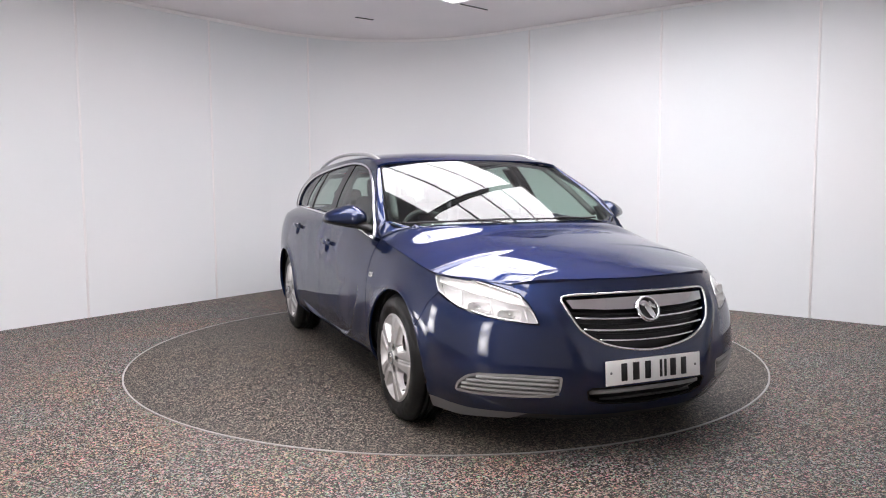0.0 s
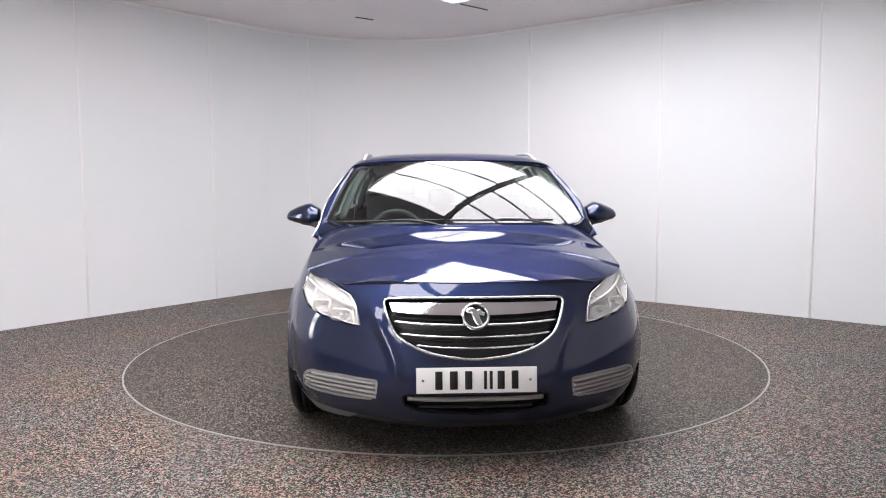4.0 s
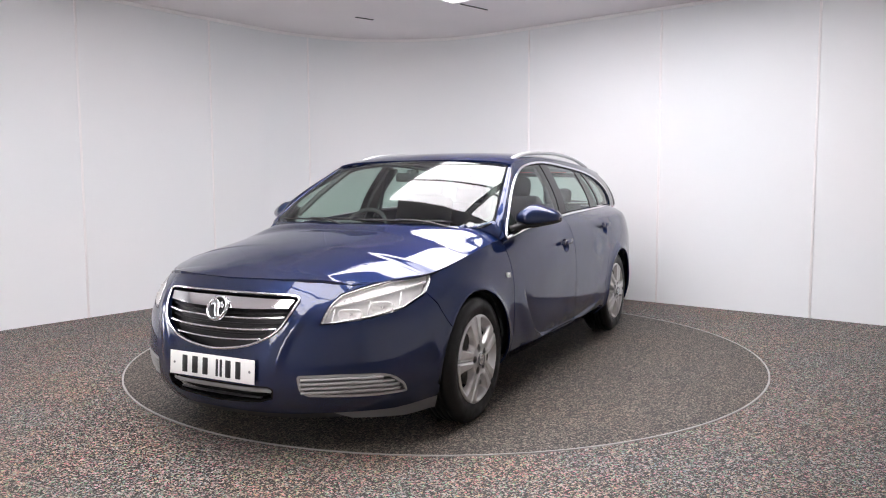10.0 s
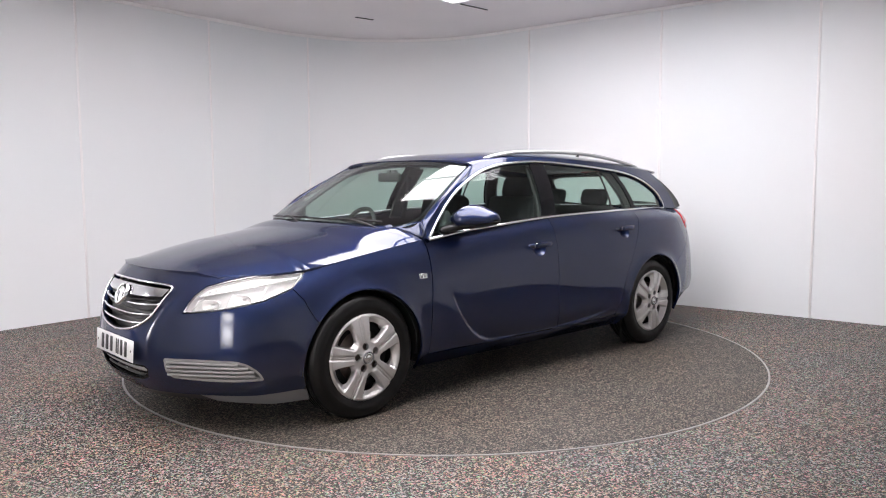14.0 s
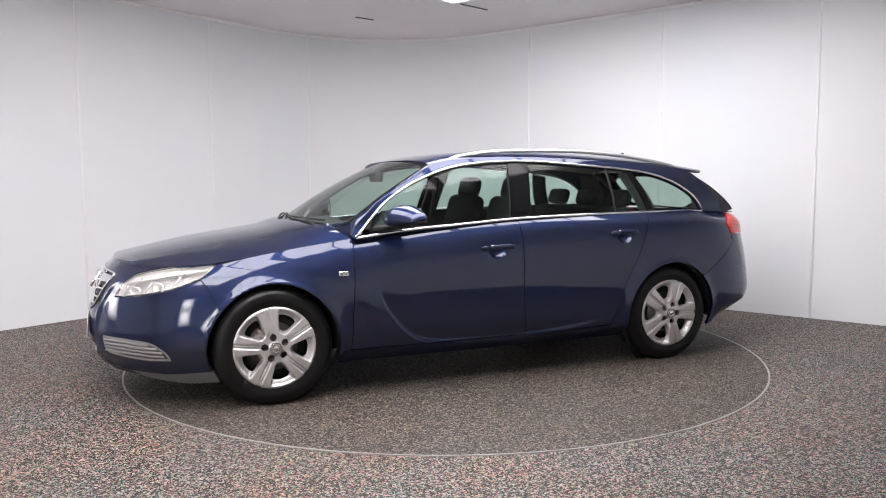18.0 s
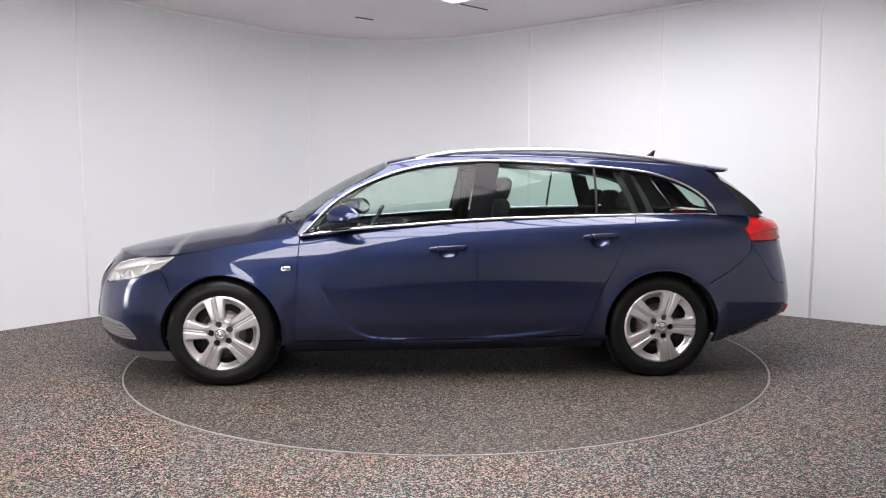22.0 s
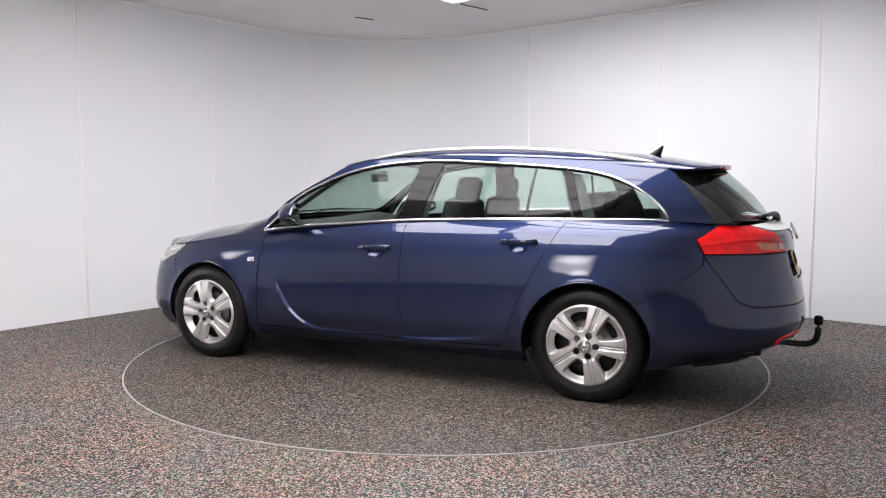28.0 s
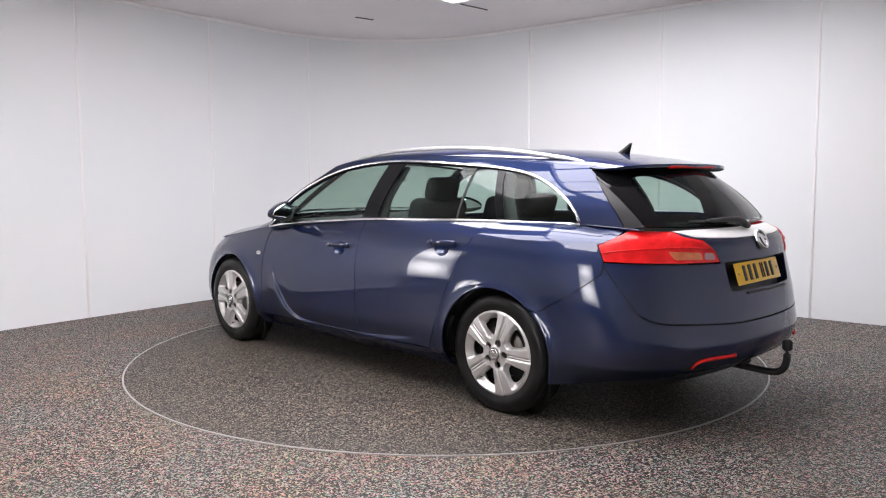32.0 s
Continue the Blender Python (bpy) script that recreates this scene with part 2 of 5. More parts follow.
def curve_points(points, count, closed=False):
    """Evenly spaced points of a smooth curve (Catmull-Rom) through the given ones, in 2D or 3D."""
    p = [Vector(q) for q in points]
    n = len(p)
    out = []
    spans = n if closed else n - 1
    for i in range(spans):
        a, b, c, d = (p[(i - 1) % n] if closed or i > 0 else p[0] * 2 - p[1], p[i], p[(i + 1) % n],
                      p[(i + 2) % n] if closed or i + 2 < n else p[-1] * 2 - p[-2])
        for k in range(12):
            t = k / 12
            out.append(0.5 * (2 * b + (c - a) * t + (2 * a - 5 * b + 4 * c - d) * t * t + (3 * b - a - 3 * c + d) * t ** 3))
    out.append(p[0].copy() if closed else p[-1].copy())
    along = np.concatenate([[0], np.cumsum([(out[i + 1] - out[i]).length for i in range(len(out) - 1)])])
    res = []
    for s in np.linspace(0, along[-1], count + (1 if closed else 0)):
        i = min(int(np.searchsorted(along, s, "right")) - 1, len(out) - 2)
        f = (s - along[i]) / max(along[i + 1] - along[i], 1e-9)
        res.append(out[i].lerp(out[i + 1], f))
    return res[:-1] if closed else res


def rounded(points, radius, steps=4):
    """A closed outline whose corners are rounded."""
    out = []
    n = len(points)
    for i in range(n):
        a, b, c = Vector(points[i - 1]), Vector(points[i]), Vector(points[(i + 1) % n])
        u, w = (a - b), (c - b)
        r = min(radius, u.length * 0.45, w.length * 0.45)
        p, q = b + u.normalized() * r, b + w.normalized() * r
        for k in range(steps + 1):
            t = k / steps
            out.append(tuple(p * (1 - t) ** 2 + b * 2 * t * (1 - t) + q * t * t))
    return out


def inset(loop, d):
    """The outline drawn in by d (its orientation does not matter)."""
    n = len(loop)
    area = sum(loop[i][0] * loop[(i + 1) % n][1] - loop[(i + 1) % n][0] * loop[i][1] for i in range(n))
    s = 1 if area > 0 else -1
    out = []
    for i in range(n):
        a, b, c = (Vector(loop[i - 1][:2]), Vector(loop[i][:2]), Vector(loop[(i + 1) % n][:2]))
        u, w = (b - a), (c - b)
        if u.length < 1e-7 or w.length < 1e-7:
            continue
        u, w = u.normalized(), w.normalized()
        nu, nw = Vector((-u.y, u.x)) * s, Vector((-w.y, w.x)) * s
        k = nu + nw
        k = k / max(0.5, k.length_squared / 2) if k.length > 1e-6 else nu
        out.append((b.x + k.x * d, b.y + k.y * d))
    return out


def inside(x, y, loops):
    odd = False
    for loop in loops:
        for i in range(len(loop)):
            (ax, ay), (bx, by) = loop[i - 1][:2], loop[i][:2]
            if (ay > y) != (by > y) and x < (bx - ax) * (y - ay) / (by - ay) + ax:
                odd = not odd
    return odd


from mathutils import geometry


def skin(name, fn, loops, material, parent, step=0.035, rim=0.014, label="", out=None, lift=0.0, extra=()):
    """A panel of the surface fn(u, v), cut along the outlines (the first the edge, the rest openings), with turned-in edges.
    out: a point on the inner side, by which the outside is told."""
    bounds = []
    for loop in loops:
        pts = []
        for i in range(len(loop)):
            a, b = Vector(loop[i][:2]), Vector(loop[(i + 1) % len(loop)][:2])
            k = max(1, int((b - a).length / (step * 0.8)))
            pts += [tuple(a.lerp(b, j / k)) for j in range(k) if (b - a).length > 1e-6]
        bounds.append(pts)
    xs, ys = [p[0] for p in bounds[0]], [p[1] for p in bounds[0]]
    flat = np.array([p for b in bounds for p in b])
    verts = [Vector(p) for p in flat]
    edges, base = [], 0
    for b in bounds:
        edges += [(base + i, base + (i + 1) % len(b)) for i in range(len(b))]
        base += len(b)
    row = 0
    v = min(ys) + step * 0.5
    while v < max(ys):
        u = min(xs) + step * (0.5 if row % 2 else 0.25)
        while u < max(xs):
            if inside(u, v, bounds) and np.min((flat[:, 0] - u) ** 2 + (flat[:, 1] - v) ** 2) > (step * 0.5) ** 2:
                verts.append(Vector((u, v)))
            u += step
        v += step * 0.87
        row += 1
    for u, v in extra:
        if inside(u, v, bounds) and np.min((flat[:, 0] - u) ** 2 + (flat[:, 1] - v) ** 2) > 0.006 ** 2:
            verts.append(Vector((u, v)))
    co, ed, fa, _, _, _ = geometry.delaunay_2d_cdt(verts, edges, [], 0, 1e-6)
    place, normal = [], []
    e = 0.002
    for c in co:
        p = Vector(fn(c.x, c.y))
        n = (Vector(fn(c.x + e, c.y)) - Vector(fn(c.x - e, c.y))).cross(Vector(fn(c.x, c.y + e)) - Vector(fn(c.x, c.y - e)))
        n = n.normalized() if n.length > 1e-12 else Vector((0, 0, 1))
        core = Vector(out) if out is not None else Vector((p.x * 0.75, p.y * 0.1, 0.5))
        if n.dot(p - core) < 0:
            n = -n
        place.append(p + n * lift)
        normal.append(n)
    faces, norms = [], []
    count = {}
    for f in fa:
        cx, cy = sum(co[i].x for i in f) / len(f), sum(co[i].y for i in f) / len(f)
        if not inside(cx, cy, bounds):
            continue
        n = (place[f[1]] - place[f[0]]).cross(place[f[2]] - place[f[0]])
        if n.length < 1e-10:
            continue
        f = list(f) if n.dot(normal[f[0]]) > 0 else list(reversed(f))
        faces.append(f)
        norms += [normal[i] for i in f]
        for i in range(len(f)):
            a, b = f[i], f[(i + 1) % len(f)]
            if (b, a) in count:
                del count[(b, a)]
            else:
                count[(a, b)] = 1
    if rim:
        low = {}
        for a, b in list(count):
            for i in (a, b):
                if i not in low:
                    low[i] = len(place)
                    place.append(place[i] - normal[i] * rim)
            f = [b, a, low[a], low[b]]
            faces.append(f)
            n = (place[f[1]] - place[f[0]]).cross(place[f[2]] - place[f[0]])
            n = n.normalized() if n.length > 1e-12 else Vector((0, 0, 1))
            norms += [n] * 4
    me = bpy.data.meshes.new(name)
    me.from_pydata([tuple(p) for p in place], [], faces)
    for f in me.polygons:
        f.use_smooth = True
    me.normals_split_custom_set([tuple(n) for n in norms])
    me.update()
    return mesh_object(name, me, material, parent, label)


def sweep(points, radius, sides=8, flat=1.0, up=(0, 0, 1), taper=None, closed=False):
    """A bar of round (or flattened) section along 3D points."""
    bm = bmesh.new()
    p = [Vector(q) for q in points]
    n = len(p)
    rings = []
    for i in range(n):
        if closed:
            d = p[(i + 1) % n] - p[i - 1]
        else:
            d = p[min(i + 1, n - 1)] - p[max(i - 1, 0)]
        d.normalize()
        s = d.cross(Vector(up))
        s = s.normalized() if s.length > 1e-6 else Vector((1, 0, 0))
        w = s.cross(d)
        r = radius * (taper(i / (n - 1)) if taper else 1)
        rings.append([bm.verts.new(p[i] + (s * math.cos(a) + w * math.sin(a) * flat) * r) for a in (k * math.tau / sides for k in range(sides))])
    for i in range(n if closed else n - 1):
        a, b = rings[i], rings[(i + 1) % n]
        for k in range(sides):
            bm.faces.new((a[k], a[(k + 1) % sides], b[(k + 1) % sides], b[k]))
    if not closed:
        bm.faces.new(list(reversed(rings[0])))
        bm.faces.new(rings[-1])
    bmesh.ops.recalc_face_normals(bm, faces=bm.faces)
    return bm


def turned(profile, segments=48, axis="Y"):
    """A body of revolution about the Y axis from (radius, y) pairs."""
    bm = bmesh.new()
    rings = []
    for r, y in profile:
        rings.append([bm.verts.new((r * math.cos(a), y, r * math.sin(a))) for a in (k * math.tau / segments for k in range(segments))])
    for a, b in zip(rings, rings[1:]):
        for k in range(segments):
            bm.faces.new((a[k], a[(k + 1) % segments], b[(k + 1) % segments], b[k]))
    bmesh.ops.recalc_face_normals(bm, faces=bm.faces)
    return bm


def loft(rows, close=False):
    """A sheet over rows of 3D points."""
    bm = bmesh.new()
    grid = [[bm.verts.new(Vector(q)) for q in r] for r in rows]
    for a, b in zip(grid, grid[1:]):
        for k in range(len(a) - (0 if close else 1)):
            bm.faces.new((a[k], a[(k + 1) % len(a)], b[(k + 1) % len(a)], b[k]))
    bmesh.ops.remove_doubles(bm, verts=bm.verts, dist=1e-5)
    bmesh.ops.recalc_face_normals(bm, faces=bm.faces)
    return bm


def thicken(bm, depth):
    """Gives a sheet real thickness."""
    bmesh.ops.solidify(bm, geom=bm.faces[:], thickness=depth)
    bmesh.ops.recalc_face_normals(bm, faces=bm.faces)
    return bm


# ---- the studio: a square room with rounded corners, seen towards one of them ----
CEILING = 2.95
CORNER = Vector((-0.87, 4.556))
ALONG_L = Vector((-0.606, -0.795))      # the way along the left wall, from the corner
ALONG_R = Vector((0.778, -0.628))       # the way along the right wall
SIDE_L, SIDE_R, FILLET = 9.2, 8.8, 1.84


def plan(a, b):
    """A place on the floor by its distances from the corner along both walls."""
    p = CORNER + ALONG_L * a + ALONG_R * b
    return Vector((p.x, p.y))


def fillet(a0, b0, da, db, count=14):
    """The rounded corner: a quarter turn between two walls."""
    out = []
    for k in range(count + 1):
        t = k / count * math.pi / 2
        out.append(plan(a0 + da * FILLET * (1 - math.sin(t)), b0 + db * FILLET * (1 - math.cos(t))))
    return out


# the wall's line, all round: each corner is a quarter turn
TURN_BACK = fillet(0, 0, 1, 1)                     # from the left wall's end to the right wall's
WALL_RIGHT = [plan(0, FILLET), plan(0, SIDE_R - FILLET)]
TURN_EAST = list(reversed(fillet(0, SIDE_R, 1, -1)))
TURN_FRONT = fillet(SIDE_L, SIDE_R, -1, -1)
TURN_WEST = list(reversed(fillet(SIDE_L, 0, -1, 1)))


def wall(name, line, thick=0.08, label="", material=WALL):
    bm = bmesh.new()
    rows = []
    n = len(line)
    for i, p in enumerate(line):
        d = (line[min(i + 1, n - 1)] - line[max(i - 1, 0)]).normalized()
        outward = Vector((d.y, -d.x))
        if outward.dot(p - plan(4.4, 4.2)) < 0:
            outward = -outward
        q = p + outward * thick
        rows.append([bm.verts.new((*p, 0)), bm.verts.new((*p, CEILING)), bm.verts.new((*q, CEILING)), bm.verts.new((*q, 0))])
    for a, b in zip(rows, rows[1:]):
        for k in range(4):
            bm.faces.new((a[k], b[k], b[(k + 1) % 4], a[(k + 1) % 4]))
    bm.faces.new(rows[0])
    bm.faces.new(rows[-1])
    bmesh.ops.recalc_face_normals(bm, faces=bm.faces)
    for e in bm.edges:
        if len(e.link_faces) == 2 and e.calc_face_angle(0) > 0.5:
            e.smooth = False
    ob = mesh_object(name, bm, material, None, "", True)
    return tagged(ob, label or "white panelled studio wall meeting the flaked floor", "wall", kind="structure")


wall_back = wall("wall_back_corner", TURN_BACK, label="white rounded corner of the studio wall")
wall_right = wall("wall_right", WALL_RIGHT)
wall_left = wall("wall_left", [plan(SIDE_L - FILLET, 0), plan(FILLET, 0)])
wall("wall_east_corner", TURN_EAST, label="white rounded corner of the studio wall")
wall("wall_front_right", [plan(FILLET, SIDE_R), plan(SIDE_L - FILLET, SIDE_R)])
wall("wall_front_corner", TURN_FRONT, label="pale grey rounded corner of the studio wall", material=WALL_GREY)
wall("wall_front_left", [plan(SIDE_L, SIDE_R - FILLET), plan(SIDE_L, FILLET)], label="pale grey studio wall behind the camera", material=WALL_GREY)
wall("wall_west_corner", TURN_WEST, label="white rounded corner of the studio wall")


def cornice(line):
    """A narrow white strip where the wall meets the ceiling."""
    n = len(line)
    rows = []
    for i, p in enumerate(line):
        d = (line[min(i + 1, n - 1)] - line[max(i - 1, 0)]).normalized()
        inward = Vector((-d.y, d.x))
        if inward.dot(plan(4.4, 4.2) - p) < 0:
            inward = -inward
        rows.append([(*(p + inward * k), z) for k, z in ((0.002, CEILING - 0.034), (0.012, CEILING - 0.034), (0.016, CEILING - 0.028), (0.016, CEILING - 0.002))])
    tagged(mesh_object("trim", loft(rows), SEAM, None), "narrow white strip along the top of the wall", "trim", kind="structure")


cornice([plan(SIDE_L - FILLET, 0)] + TURN_BACK + [plan(0, SIDE_R - FILLET)])

# floor with a round opening for the turntable
TABLE_R = 2.236
bm = bmesh.new()
ring_in = [bm.verts.new((TABLE_R * math.cos(k * math.tau / 128), TABLE_R * math.sin(k * math.tau / 128), 0)) for k in range(128)]
ring_out = [bm.verts.new((14 * math.cos(k * math.tau / 128), 14 * math.sin(k * math.tau / 128), 0)) for k in range(128)]
low_in = [bm.verts.new((v.co.x, v.co.y, -0.06)) for v in ring_in]
for k in range(128):
    j = (k + 1) % 128
    bm.faces.new((ring_in[k], ring_out[k], ring_out[j], ring_in[j]))
    bm.faces.new((ring_in[j], low_in[j], low_in[k], ring_in[k]))
bm.faces.new(low_in)
bmesh.ops.recalc_face_normals(bm, faces=bm.faces)
tagged(mesh_object("floor", bm, FLOOR, None, smooth=False), "dark grey flaked hard floor of the studio", "floor", kind="structure")

# ceiling slab
bm = bmesh.new()
box(bm, -9, 9, -9, 6.5, CEILING, CEILING + 0.1)
tagged(mesh_object("ceiling", bm, CEIL, None, smooth=False), "matt white studio ceiling", "ceiling", kind="structure")

# joint strips on the walls
def joint(p, along, wall_ob):
    bm = bmesh.new()
    box(bm, -0.011, 0.011, -0.007, 0.007, 0, CEILING - 0.036, 0.003, segments=1)
    turn = math.atan2(along.y, along.x)
    ob = part("joint_strip", bm, SEAM, wall_ob)
    ob.matrix_basis = Matrix.Translation((p.x, p.y, 0)) @ Matrix.Rotation(turn, 4, "Z")
    return ob


for a in (2.605, 4.015, 5.46, 6.9):
    joint(plan(a, 0), ALONG_L, wall_left)
for b in (2.335, 3.885, 5.34, 6.8):
    joint(plan(0, b), ALONG_R, wall_right)
for k in (2.64,):      # on the rounded corner
    q, r = [plan(FILLET * (1 - math.sin(t)), FILLET * (1 - math.cos(t))) for t in ((k - 0.1) / 14 * math.pi / 2, (k + 0.1) / 14 * math.pi / 2)]
    joint((q + r) / 2, r - q, wall_back)

# light boxes in the ceiling, and the slots beside them
def light_box(a0, a1, b0, b1, na, nb):
    """A lit rectangle of diffuser sheets between dark bars, hung just under the ceiling."""
    root = new("ceiling_light")
    c = plan((a0 + a1) / 2, (b0 + b1) / 2)
    root.matrix_basis = Matrix.Translation((c.x, c.y, CEILING)) @ Matrix.Rotation(math.atan2(ALONG_R.y, ALONG_R.x), 4, "Z")
    tagged(root, "large lit ceiling light box with white diffuser sheets", "ceiling light", "studio light boxes")
    w, d = b1 - b0, a1 - a0
    bm = bmesh.new()
    for x0, x1, y0, y1 in ((-w / 2 - 0.03, w / 2 + 0.03, -d / 2 - 0.03, -d / 2), (-w / 2 - 0.03, w / 2 + 0.03, d / 2, d / 2 + 0.03),
                           (-w / 2 - 0.03, -w / 2, -d / 2, d / 2), (w / 2, w / 2 + 0.03, -d / 2, d / 2)):
        box(bm, x0, x1, y0, y1, -0.05, 0)
    part("frame", bm, SEAM, root, smooth=False)
    for i in range(nb):
        for j in range(na):
            bm = bmesh.new()
            g = 0.024
            box(bm, -w / 2 + w * i / nb + g, -w / 2 + w * (i + 1) / nb - g, -d / 2 + d * j / na + g, -d / 2 + d * (j + 1) / na - g, -0.03, -0.012)
            part("diffuser", bm, GLOW, root, smooth=False)
    bm = bmesh.new()
    box(bm, -w / 2, w / 2, -d / 2, d / 2, -0.008, -0.002)
    part("backing", bm, FRAME_DARK, root, smooth=False)
    return root


light_box(1.63, 3.37, 2.47, 3.735, 3, 1)
light_box(1.50, 3.37, 3.795, 5.26, 4, 1)
light_box(3.43, 5.30, 3.795, 5.26, 3, 1)
light_box(4.10, 5.7, 2.60, 3.735, 3, 1)
light_box(5.40, 7.27, 3.795, 5.24, 3, 1)


def ceiling_slot(p, q):
    """A thin dark slot in the ceiling."""
    bm = bmesh.new()
    d = Vector(q) - Vector(p)
    m = Matrix.Translation((*((Vector(p) + Vector(q)) / 2), CEILING - 0.004)) @ Matrix.Rotation(math.atan2(d.y, d.x), 4, "Z")
    box(bm, -d.length / 2, d.length / 2, -0.006, 0.006, -0.004, 0.003, m=m)
    tagged(mesh_object("ceiling_slot", bm, SLOT, None, smooth=False), "thin dark slot in the white ceiling", "slot", kind="structure")


ceiling_slot((0.16, 1.93), (0.43, 2.19))
ceiling_slot((-0.92, 2.50), (-0.75, 2.64))


def soft_box(x, y, aim, wide, low, high):
    """An upright lit panel on a tripod."""
    root = new("soft_box_light")
    d = Vector(aim) - Vector((x, y))
    root.matrix_basis = Matrix.Translation((x, y, 0)) @ Matrix.Rotation(math.atan2(d.y, d.x) - math.pi / 2, 4, "Z")
    tagged(root, "upright lit soft box on a black tripod beside the turntable", "studio light", "upright soft boxes")
    bm = bmesh.new()
    box(bm, -wide / 2, wide / 2, 0.0, 0.012, low, high, 0.004)
    part("diffuser", bm, GLOW_STAND, root)
    bm = bmesh.new()
    box(bm, -wide / 2 - 0.003, wide / 2 + 0.003, -0.16, -0.01, low - 0.003, high + 0.003, 0.003)
    part("housing", bm, BLACK, root)
    part("pole", sweep([(0, -0.09, 0.2), (0, -0.09, low + 0.3)], 0.017, 10), BLACK, root)
    for k in range(3):
        a = k * math.tau / 3 - math.pi / 2
        part("leg", sweep([(0, -0.09, 0.3), (0.42 * math.cos(a), -0.09 + 0.42 * math.sin(a), 0.012)], 0.012, 8), BLACK, root)


soft_box(-2.4, -5.15, (-0.6, -1.0), 0.85, 0.22, 2.35)
soft_box(-5.0, -1.1, (0.0, -0.9), 0.8, 0.3, 2.35)


# ---- turntable ----
turntable = new("turntable")
tagged(turntable, "round flaked turntable flush with the floor, thin steel rim", "turntable")
bm = bmesh.new()
bmesh.ops.create_circle(bm, cap_ends=True, segments=128, radius=TABLE_R - 0.012)
part("deck", bm, DISC, turntable, smooth=False)
bm = bmesh.new()
for r0, r1, z in ((TABLE_R - 0.014, TABLE_R - 0.003, 0.003),):
    rows = [[(r * math.cos(k * math.tau / 160), r * math.sin(k * math.tau / 160), h) for r, h in ((r0, -0.02), (r0, z), (r1, z), (r1, -0.02))] for k in range(161)]
    src = loft(rows)
    me = bpy.data.meshes.new("rim")
    src.to_mesh(me)
    src.free()
    bm.from_mesh(me)
part("rim", bm, STEEL, turntable, "thin bright steel rim", smooth=False)


# ---- the car's surfaces, in its own space: x ahead, y to its left, z up from the floor ----
HUB_F, HUB_R, HUB_Z, WHEEL_R = 1.435, -1.302, 0.318, 0.334
NOSE, TAIL = 2.96, -2.957       # the girth p runs along the left side from tail to nose; it equals x between the wheels
PLAN_P = (-2.957, -2.706, -2.50, -2.326, -2.127, -1.908, -1.65, -1.3, -0.6, 0.2, 1.0, 1.435, 1.70, 1.906, 2.087, 2.292, 2.517, 2.71, 2.96)
PLAN_X = knots(PLAN_P, (-2.40, -2.385, -2.335, -2.25, -2.10, -1.90, -1.65, -1.3, -0.6, 0.2, 1.0, 1.435, 1.698, 1.90, 2.06, 2.2, 2.318, 2.38, 2.395), 0.0, 0.0)
PLAN_Y = knots(PLAN_P, (0, 0.258, 0.475, 0.637, 0.778, 0.868, 0.923, 0.945, 0.942, 0.936, 0.929, 0.923, 0.903, 0.855, 0.77, 0.62, 0.43, 0.25, 0), 1.0, -1.0)
NOSE_X = knots((0.15, 0.19, 0.27, 0.34, 0.45, 0.56, 0.66, 0.715, 0.80), (2.315, 2.35, 2.395, 2.41, 2.405, 2.39, 2.36, 2.325, 2.25))
TAIL_X = knots((0.2, 0.26, 0.36, 0.41, 0.52, 0.62, 0.742, 0.845, 0.925, 0.965, 1.01), (-2.27, -2.31, -2.388, -2.415, -2.412, -2.397, -2.370, -2.347, -2.332, -2.305, -2.205))
TOP_Z = knots((-2.957, -2.3, -2.1, -1.7, -1.2, -0.6, 0.0, 0.6, 0.955, 1.35, 1.735, 2.1, 2.35, 2.6, 2.96), (1.005, 1.01, 1.02, 1.04, 1.036, 1.025, 1.005, 0.963, 0.92, 0.865, 0.808, 0.79, 0.793, 0.799, 0.797))
LEAN = knots((-0.02, 0.0, 0.05, 0.1, 0.18, 0.28, 0.45, 0.9), (0.105, 0.095, 0.066, 0.043, 0.018, 0.003, 0.0, 0.0), None, 0.0)
TUCK = knots((0.1, 0.2, 0.26, 0.32, 0.42, 0.6, 1.2), (0.10, 0.055, 0.028, 0.010, 0.0, 0.0, 0.0), None, 0.0)


BELT_Y = knots((-2.2, -1.7, -1.0, 0.0, 0.6, 0.955, 1.1), (0.673, 0.740, 0.807, 0.8375, 0.838, 0.825, 0.812))


BLADE = [tuple(q)[:2] for q in curve_points([(0.80, 0.66, 0), (0.816, 0.602, 0), (0.758, 0.489, 0), (0.673, 0.382, 0), (0.552, 0.309, 0), (0.359, 0.286, 0), (-0.134, 0.283, 0), (-0.622, 0.325, 0), (-0.74, 0.36, 0)], 26)]
BLADE_SIDE = [(p - dz * k, z + dx * k) for k in (-0.05, -0.03, -0.012, -0.003, 0.003, 0.008, 0.014, 0.02, 0.03) for p, z, dx, dz in
              [(q[0], q[1], (r[0] - q[0]) / math.dist(q, r), (r[1] - q[1]) / math.dist(q, r)) for q, r in zip(curve_points([(*v, 0) for v in BLADE], 110), curve_points([(*v, 0) for v in BLADE], 110)[1:])]]


FOLD_S = knots((0.2, 0.35, 0.42, 0.48, 0.54, 0.59, 0.645, 0.70, 0.76, 0.82), (0.345, 0.346, 0.35, 0.362, 0.388, 0.42, 0.452, 0.478, 0.49, 0.495))


